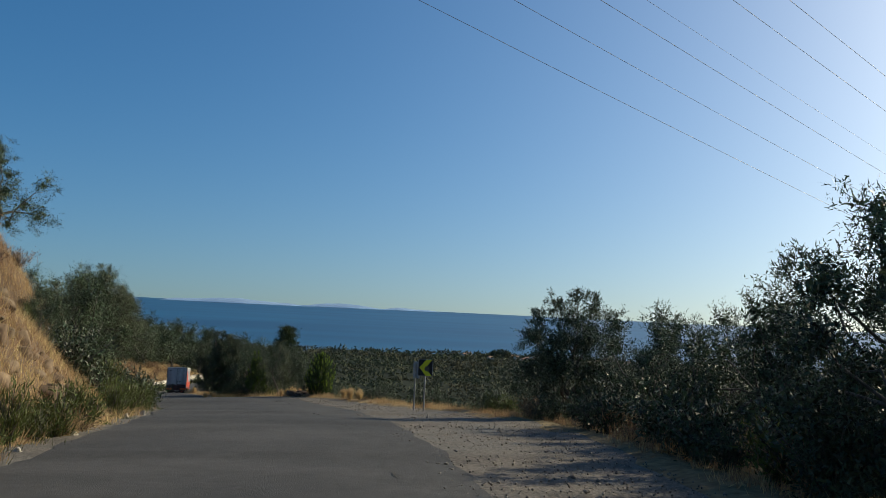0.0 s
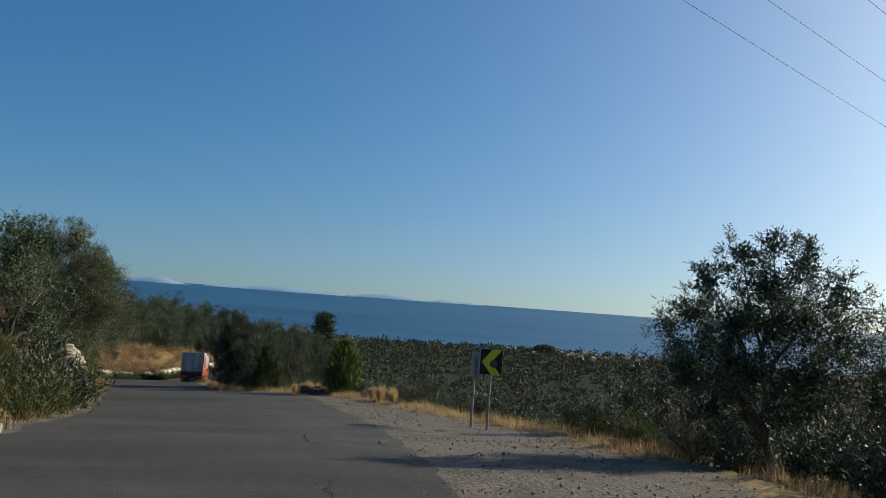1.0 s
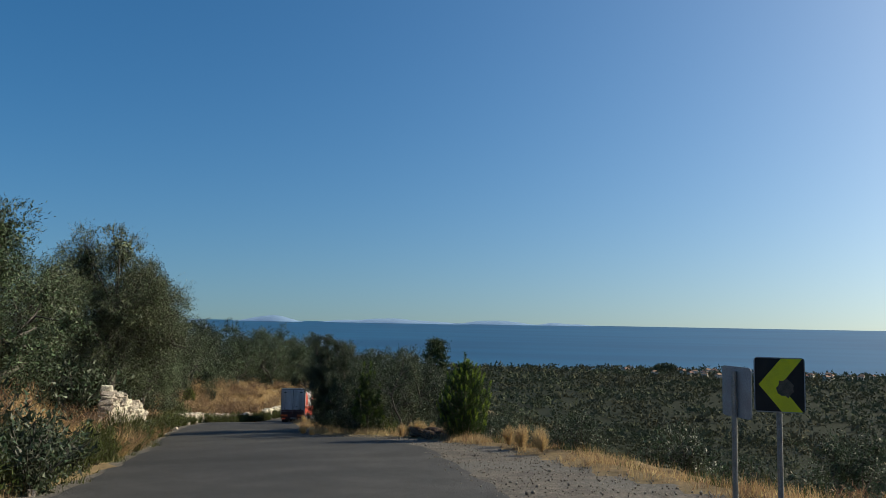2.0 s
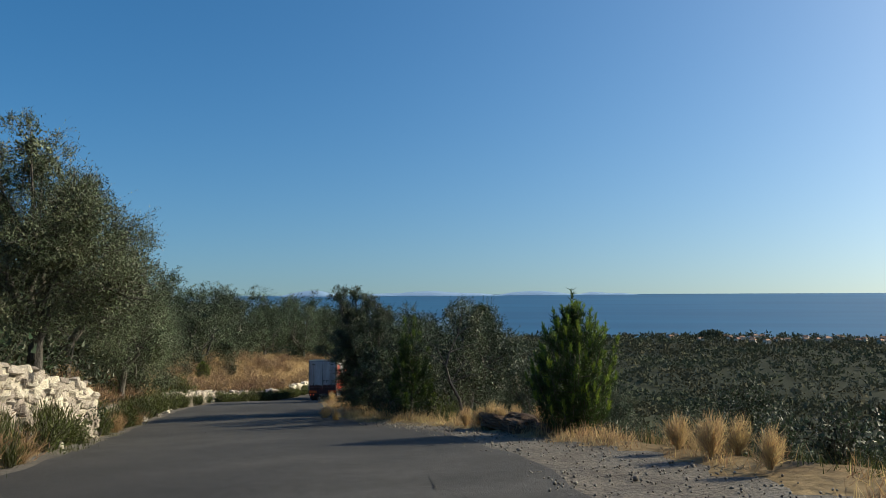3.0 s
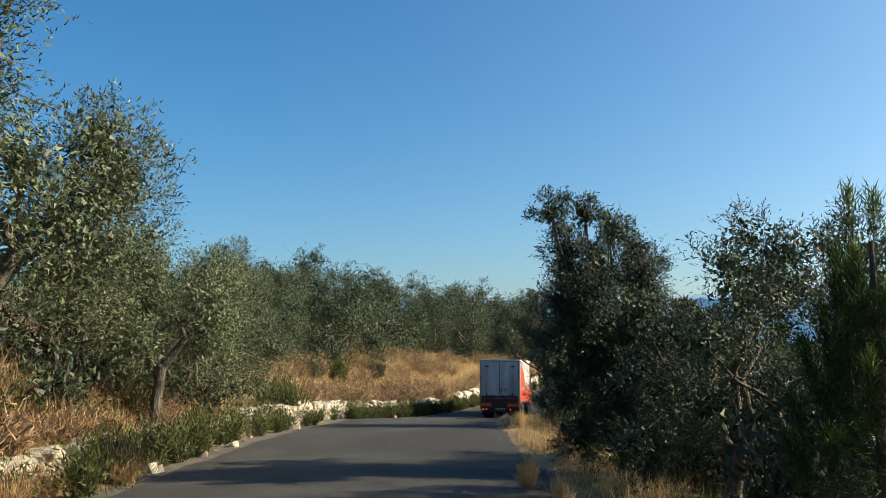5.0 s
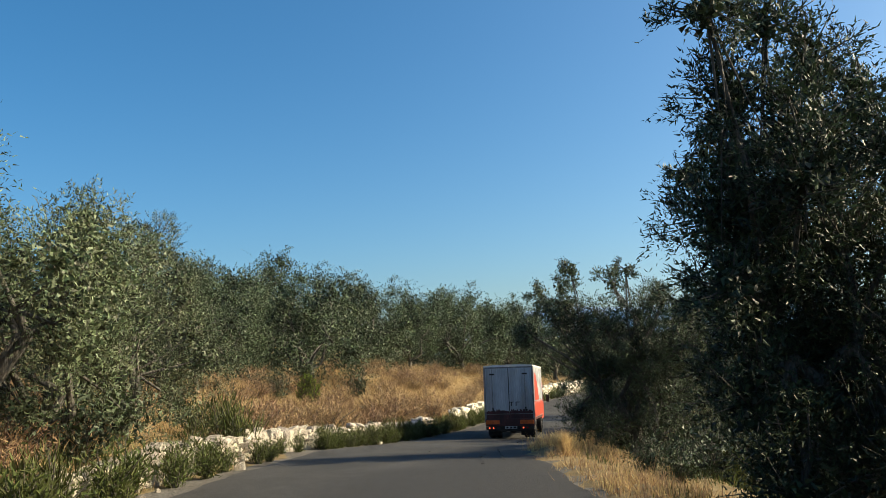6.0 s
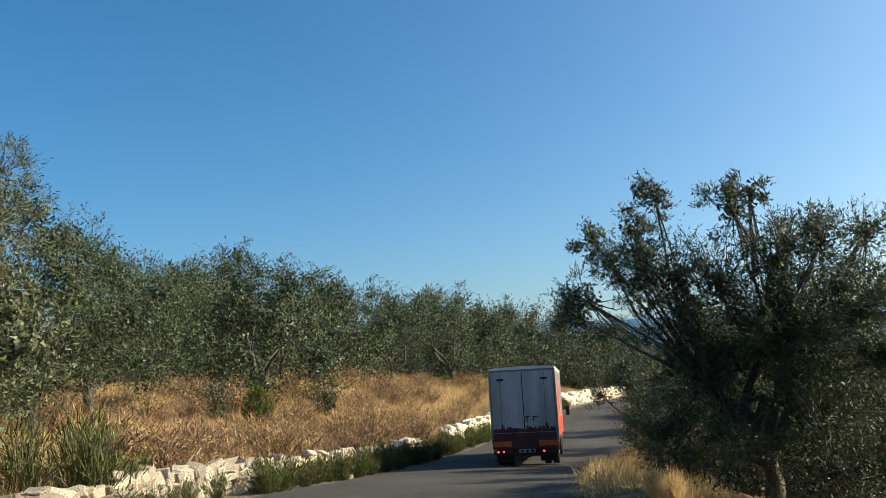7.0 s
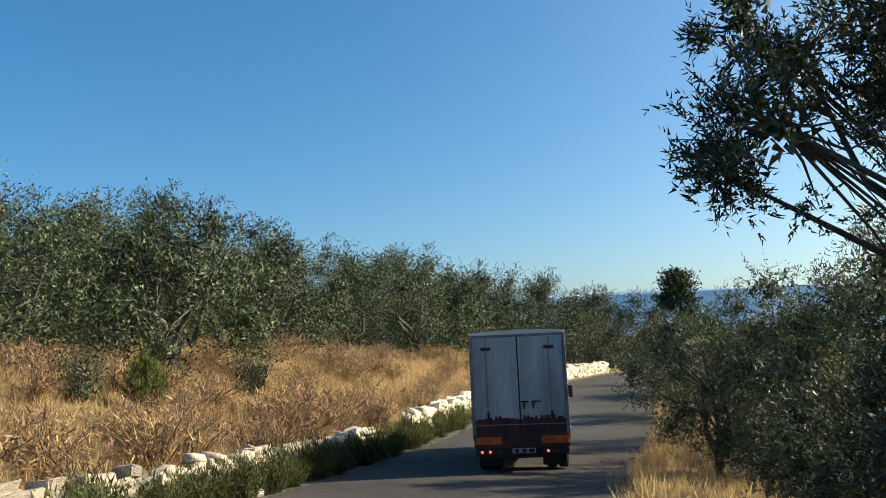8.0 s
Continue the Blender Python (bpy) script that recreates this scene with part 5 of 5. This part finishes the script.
rng = np.random.default_rng(101)
first = None
for k in range(46):
    x, y = rng.uniform(70, 210) if k < 14 else rng.uniform(20, 560), rng.uniform(915, 1000)
    if height(np.array([x]), np.array([y]))[0] < -69.8:
        continue
    made = house(x, y, rng.uniform(-40, 40), first)
    first = first or made
clump = thing("shore_tree", Matrix.Translation((86, 985, ground_z(86, 985))), "broad dark tree clump at the shore", "tree")
rr = np.random.default_rng(102)
n = 700
d = unit(rr.normal(size=(n, 3)))
d[:, 2] = np.abs(d[:, 2])
part("crown", leaf_mesh(rr, d * [17, 9, 9] * rr.uniform(0.5, 1, (n, 1)) + [0, 0, 1], rr.normal(size=(n, 3)), 3.2, 2.2), M_SCRUB, clump)
part("trunk", tube(bmesh.new(), (0, 0, -2), (0, 0, 5), 0.8, 0.5, 8), M_BARK, clump)

# ---- the box truck ----
M_DOOR = mat("dirty pale grey sheet metal", (0.46, 0.48, 0.50), (0.38, 0.40, 0.42), 1.4, 0.55, 0.1, fine=0.2, stretch=(3, 1, 0.35),
             third=(0.34, 0.33, 0.32), third_scale=1.1, bump=0.12, bump_scale=6)
M_MAROON = mat("faded maroon paint", (0.085, 0.030, 0.027), (0.045, 0.022, 0.021), 3.0, 0.6, fine=0.35, stretch=(1, 1, 0.5))
M_RED = mat("sunlit red paint", (0.42, 0.06, 0.035), (0.34, 0.05, 0.03), 2.0, 0.5, fine=0.2)
M_ORANGE = mat("orange reflective panel", (0.60, 0.13, 0.03), (0.46, 0.09, 0.02), 9.0, 0.45, fine=0.2)
M_RUBBER = mat("tyre rubber", (0.018, 0.018, 0.019), (0.03, 0.029, 0.028), 10.0, 0.85, fine=0.3)
M_CHASSIS = mat("grimy black chassis", (0.022, 0.021, 0.020), (0.045, 0.038, 0.030), 4.0, 0.8, fine=0.4)
M_STEEL = mat("dull bare steel", (0.30, 0.30, 0.30), (0.20, 0.19, 0.18), 6.0, 0.5, 0.7, fine=0.3)
M_FRAME = mat("grimy grey steel frame", (0.24, 0.24, 0.24), (0.15, 0.15, 0.15), 3.0, 0.6, 0.1, fine=0.4, stretch=(1, 1, 0.4))
M_CANVAS = mat("sun-bleached roof sheet", (0.72, 0.70, 0.64), (0.60, 0.57, 0.52), 2.0, 0.8, fine=0.2)
M_PLATE = mat("pale number plate", (0.40, 0.40, 0.39), (0.30, 0.30, 0.29), 9.0, 0.5)
M_CABGLASS = mat("cab glass", (0.02, 0.025, 0.03), (0.03, 0.035, 0.04), 2.0, 0.08, spec=0.6)
M_LENS = mat("red lamp lens", (0.40, 0.012, 0.012), (0.32, 0.01, 0.01), 20.0, 0.2)
M_LAMP = bpy.data.materials.new("lit red lamp")
M_LAMP.use_nodes = True
lamp_node = M_LAMP.node_tree.nodes["Principled BSDF"]
lamp_node.inputs["Base Color"].default_value = (0.6, 0.03, 0.02, 1)
lamp_node.inputs["Emission Color"].default_value = (1.0, 0.12, 0.06, 1)
lamp_node.inputs["Emission Strength"].default_value = 1.2


def wheel(parent, x, y, radius, wide):
    bm = bmesh.new()
    rings = [(-wide / 2, radius * 0.62), (-wide / 2, radius * 0.93), (-wide * 0.36, radius), (wide * 0.36, radius), (wide / 2, radius * 0.93), (wide / 2, radius * 0.62)]
    sides = 28
    loops = [[bm.verts.new((x + o, y + r * math.cos(a * math.tau / sides), radius + r * math.sin(a * math.tau / sides))) for a in range(sides)] for o, r in rings]
    for a, b in zip(loops, loops[1:] + loops[:1]):
        for k in range(sides):
            bm.faces.new((a[k], a[(k + 1) % sides], b[(k + 1) % sides], b[k]))
    bmesh.ops.recalc_face_normals(bm, faces=bm.faces)
    ob = part("wheel", bm, M_RUBBER, parent, "worn black tyre")
    bm = tube(bmesh.new(), (x - wide * 0.3, y, radius), (x + wide * 0.3, y, radius), radius * 0.60, sides=20)
    tube(bm, (x - wide * 0.46, y, radius), (x + wide * 0.46, y, radius), radius * 0.24, sides=12)
    part("rim", bm, M_STEEL, ob, "dull steel rim")


def box_truck(m):
    """A small box truck; x to its right, y ahead, its rear doors in the plane y = 0."""
    t = thing("box_truck", m, "small box truck with grey rear doors and a maroon lower band", "truck")
    w, z0, z1, long = 0.93, 0.80, 2.80, 3.9
    part("cargo_floor", boxed((-w, 0.06, z0 - 0.10), (w, long, z0), 0.01), M_MAROON, t)
    for sx, name in ((-1, "side_wall"), (1, "side_wall")):
        side = part(name, boxed((sx * w - 0.02, 0.05, z0), (sx * w + 0.02, long, z1 - 0.03), 0.008), M_DOOR, t, "pale ribbed side wall")
        for k in range(9):
            y = 0.25 + k * 0.43
            part("rib", boxed((sx * (w + 0.022) - 0.012, y, z0 + 0.55), (sx * (w + 0.022) + 0.012, y + 0.07, z1 - 0.08), 0.006), M_DOOR, side)
        part("red_panel", boxed((sx * (w + 0.024) - 0.005, 0.07, z0 + 0.02), (sx * (w + 0.024) + 0.005, long - 0.02, z0 + 0.62)), M_RED, side, "red lower side panel")
        bm = bmesh.new()
        q = [bm.verts.new((sx * (w + 0.036), y, z)) for y, z in ((0.3, z0 + 0.66), (2.2, z0 + 0.66), (1.1, z1 - 0.35), (0.3, z1 - 0.25))]
        bm.faces.new(q)
        part("red_flash", bm, M_RED, side, "red painted flash")
    part("front_wall", boxed((-w, long, z0), (w, long + 0.05, z1 - 0.03)), M_DOOR, t)
    roof = boxed((-w - 0.03, -0.01, z1 - 0.03), (w + 0.03, long + 0.06, z1 + 0.03), 0.02)
    part("roof", roof, M_CANVAS, t, "sun-bleached bowed roof sheet")
    bm = bmesh.new()
    rr = random.Random(3)
    prev = None
    for k in range(15):
        x = -w - 0.02 + k * (2 * w + 0.04) / 14
        h = z1 + 0.035 + 0.035 * math.sin(math.pi * k / 14) + rr.uniform(-0.008, 0.008)
        row = [bm.verts.new((x, -0.03, z1 - 0.02)), bm.verts.new((x, -0.03, h)), bm.verts.new((x, long, h)), ]
        if prev:
            bm.faces.new((prev[0], row[0], row[1], prev[1]))
            bm.faces.new((prev[1], row[1], row[2], prev[2]))
        prev = row
    part("roof_cover", bm, M_CANVAS, t, "rippled pale roof cover")
    # rear frame and doors
    for sx in (-1, 1):
        part("corner_post", boxed((sx * w - 0.035, -0.02, z0 - 0.12), (sx * w + 0.035, 0.05, z1 - 0.01), 0.008), M_FRAME, t, "grimy grey corner post")
    part("header", boxed((-w, -0.02, z1 - 0.07), (w, 0.05, z1 - 0.005), 0.006), M_FRAME, t, "grimy grey top rail")
    for sx in (-1, 1):
        a, b = (0.008, w - 0.04) if sx > 0 else (-w + 0.04, -0.008)
        door = part("rear_door", boxed((a, -0.012, z0 + 0.27), (b, 0.03, z1 - 0.075), 0.004), M_DOOR, t, "dirty pale grey ribbed door")
        for k in range(5):
            x = a + (b - a) * (k + 0.6) / 5.2
            part("rib", boxed((x - 0.012, -0.022, z0 + 0.30), (x + 0.012, -0.010, z1 - 0.14), 0.004), M_DOOR, door)
        part("lower_panel", boxed((a, -0.013, z0 - 0.02), (b, 0.03, z0 + 0.268), 0.004), M_MAROON, door, "faded maroon lower panel")
        part("pale_stripe", boxed((a, -0.0165, z0 + 0.155), (b, -0.014, z0 + 0.172)), M_FRAME, door, "thin grey stripe")
        rs = random.Random(5 + sx)
        for k in range(7):
            x = a + 0.05 + (b - a - 0.1) * k / 7
            part("worn_paint", boxed((x, -0.0155, z0 + 0.262), (x + rs.uniform(0.05, 0.14), -0.0125, z0 + 0.262 + rs.uniform(0.02, 0.09))), M_MAROON, door)
        x = sx * (w - 0.30)
        rod = part("lock_rod", tube(bmesh.new(), (x, -0.035, z0 + 0.30), (x, -0.035, z1 - 0.10), 0.011, sides=8), M_STEEL, door, "vertical steel lock rod")
        part("rod_bracket", boxed((x - 0.10, -0.055, z1 - 0.33), (x + 0.10, -0.012, z1 - 0.27), 0.01), M_CHASSIS, rod, "black bracket")
        part("rod_foot", boxed((x - 0.025, -0.05, z0 + 0.27), (x + 0.025, -0.012, z0 + 0.42), 0.006), M_CHASSIS, rod)
        hx = 0.10 if sx < 0 else 0.28
        handle = boxed((0.02 if sx < 0 else 0.24, -0.06, z0 + 0.60), (0.17 if sx < 0 else 0.42, -0.03, z0 + 0.625), 0.004)
        box(handle, (hx - 0.03, -0.05, z0 + 0.47), (hx + 0.0, -0.014, z0 + 0.62), 0.004)
        part("latch_handle", handle, M_CHASSIS, door, "black latch handle")
    part("door_seam", boxed((-0.014, -0.02, z0 + 0.27), (0.014, -0.011, z1 - 0.08)), M_CHASSIS, t, "dark rubber seam")
    # bumper, lamps, plate
    part("rear_beam", boxed((-w - 0.01, -0.03, z0 - 0.30), (w + 0.01, 0.06, z0 - 0.02), 0.015), M_MAROON, t, "dented maroon cross-beam")
    for sx in (-1, 1):
        x = sx * (w - 0.28)
        part("reflector", boxed((x - 0.26, -0.05, z0 - 0.22), (x + 0.26, -0.031, z0 - 0.07), 0.006), M_ORANGE, t, "orange reflective panel")
        holder = part("lamp_bar", boxed((x - 0.27, -0.02, z0 - 0.44), (x + 0.27, 0.05, z0 - 0.31), 0.01), M_CHASSIS, t)
        for j, o in enumerate((-0.14, 0.02)):
            lit = sx < 0 or j == 0
            part("tail_lamp", tube(bmesh.new(), (x + o, -0.045, z0 - 0.365), (x + o, -0.02, z0 - 0.365), 0.027, sides=14), M_LAMP if lit else M_LENS, holder, "small red tail lamp")
        part("mudguard", boxed((sx * (w - 0.30) - 0.24, 0.20, 0.14), (sx * (w - 0.30) + 0.24, 0.225, 0.52), 0.005), M_RUBBER, t, "black rubber mud flap")
        part("bracket", boxed((sx * w - 0.30 if sx > 0 else -w, -0.01, 0.36), (w if sx > 0 else -w + 0.30, 0.03, 0.40), 0.006), M_STEEL, t)
    plate = part("number_plate", boxed((-0.19, -0.055, z0 - 0.40), (0.27, -0.04, z0 - 0.30), 0.004), M_PLATE, t, "pale number plate with dark bars")
    for k, (x, q) in enumerate(((-0.14, 0.08), (0.0, 0.09), (0.13, 0.11))):
        part("dark_bar", boxed((x, -0.059, z0 - 0.385), (x + q, -0.0555, z0 - 0.315)), M_CHASSIS, plate)
    part("underrun_beam", boxed((-0.78, 0.02, 0.30), (0.78, 0.10, 0.50), 0.012), M_CHASSIS, t, "grimy black underrun beam")
    # chassis and running gear
    for sx in (-1, 1):
        part("chassis_rail", boxed((sx * 0.38 - 0.05, 0.05, 0.50), (sx * 0.38 + 0.05, 5.0, 0.68), 0.01), M_CHASSIS, t)
    bm = tube(bmesh.new(), (-0.8, 0.95, 0.38), (0.8, 0.95, 0.38), 0.07, sides=10)
    bmesh.ops.create_uvsphere(bm, u_segments=14, v_segments=8, radius=0.19, matrix=Matrix.Translation((0, 0.95, 0.38)))
    part("rear_axle", bm, M_CHASSIS, t)
    part("spare_wheel_carrier", boxed((-0.35, 1.6, 0.34), (0.35, 2.3, 0.48), 0.05), M_CHASSIS, t)
    part("fuel_tank", boxed((-0.85, 2.0, 0.38), (-0.45, 2.9, 0.70), 0.06), M_CHASSIS, t)
    for x in (-0.80, -0.56, 0.56, 0.80):
        wheel(t, x, 0.95, 0.38, 0.20)
    for x in (-0.76, 0.76):
        wheel(t, x, 4.35, 0.38, 0.21)
    # cab
    bm = bmesh.new()
    prof = [(4.05, 0.55), (5.35, 0.55), (5.45, 1.2), (5.2, 2.05), (4.9, 2.2), (4.05, 2.2)]
    lo, hi = [bm.verts.new((-0.88, y, z)) for y, z in prof], [bm.verts.new((0.88, y, z)) for y, z in prof]
    bm.faces.new(lo)
    bm.faces.new(list(reversed(hi)))
    for k in range(6):
        bm.faces.new((lo[k], hi[k], hi[(k + 1) % 6], lo[(k + 1) % 6]))
    bmesh.ops.recalc_face_normals(bm, faces=bm.faces)
    bmesh.ops.bevel(bm, geom=bm.edges[:], offset=0.05, segments=2, affect="EDGES")
    cab = part("cab", bm, M_RED, t, "red driver's cab")
    for sx in (-1, 1):
        part("side_window", boxed((sx * 0.885 - 0.006, 4.35, 1.35), (sx * 0.885 + 0.006, 5.05, 1.95), 0.004), M_CABGLASS, cab)
        part("mirror", boxed((sx * 1.10 - 0.07, 5.05, 1.30), (sx * 1.10 + 0.07, 5.11, 1.62), 0.02), M_CHASSIS, cab, "black door mirror")
        part("mirror_arm", tube(bmesh.new(), (sx * 0.86, 5.08, 1.60), (sx * 1.08, 5.08, 1.60), 0.012, sides=8), M_CHASSIS, cab)
    bm = bmesh.new()
    bm.faces.new([bm.verts.new(q) for q in ((-0.76, 5.452, 1.28), (0.76, 5.452, 1.28), (0.76, 5.235, 1.98), (-0.76, 5.235, 1.98))])
    part("windscreen", bm, M_CABGLASS, cab)
    return t


TX, TY = -24.45, 80.2
z_t = along(TX, TY)[3]
box_truck(Matrix.Translation((TX, TY, float(z_t[0]) + 0.02)) @ Matrix.Rotation(radians(13.0), 4, "Z") @ Matrix.Rotation(radians(-6.2), 4, "X") @ Matrix.Diagonal((0.985, 1, 0.965, 1)))
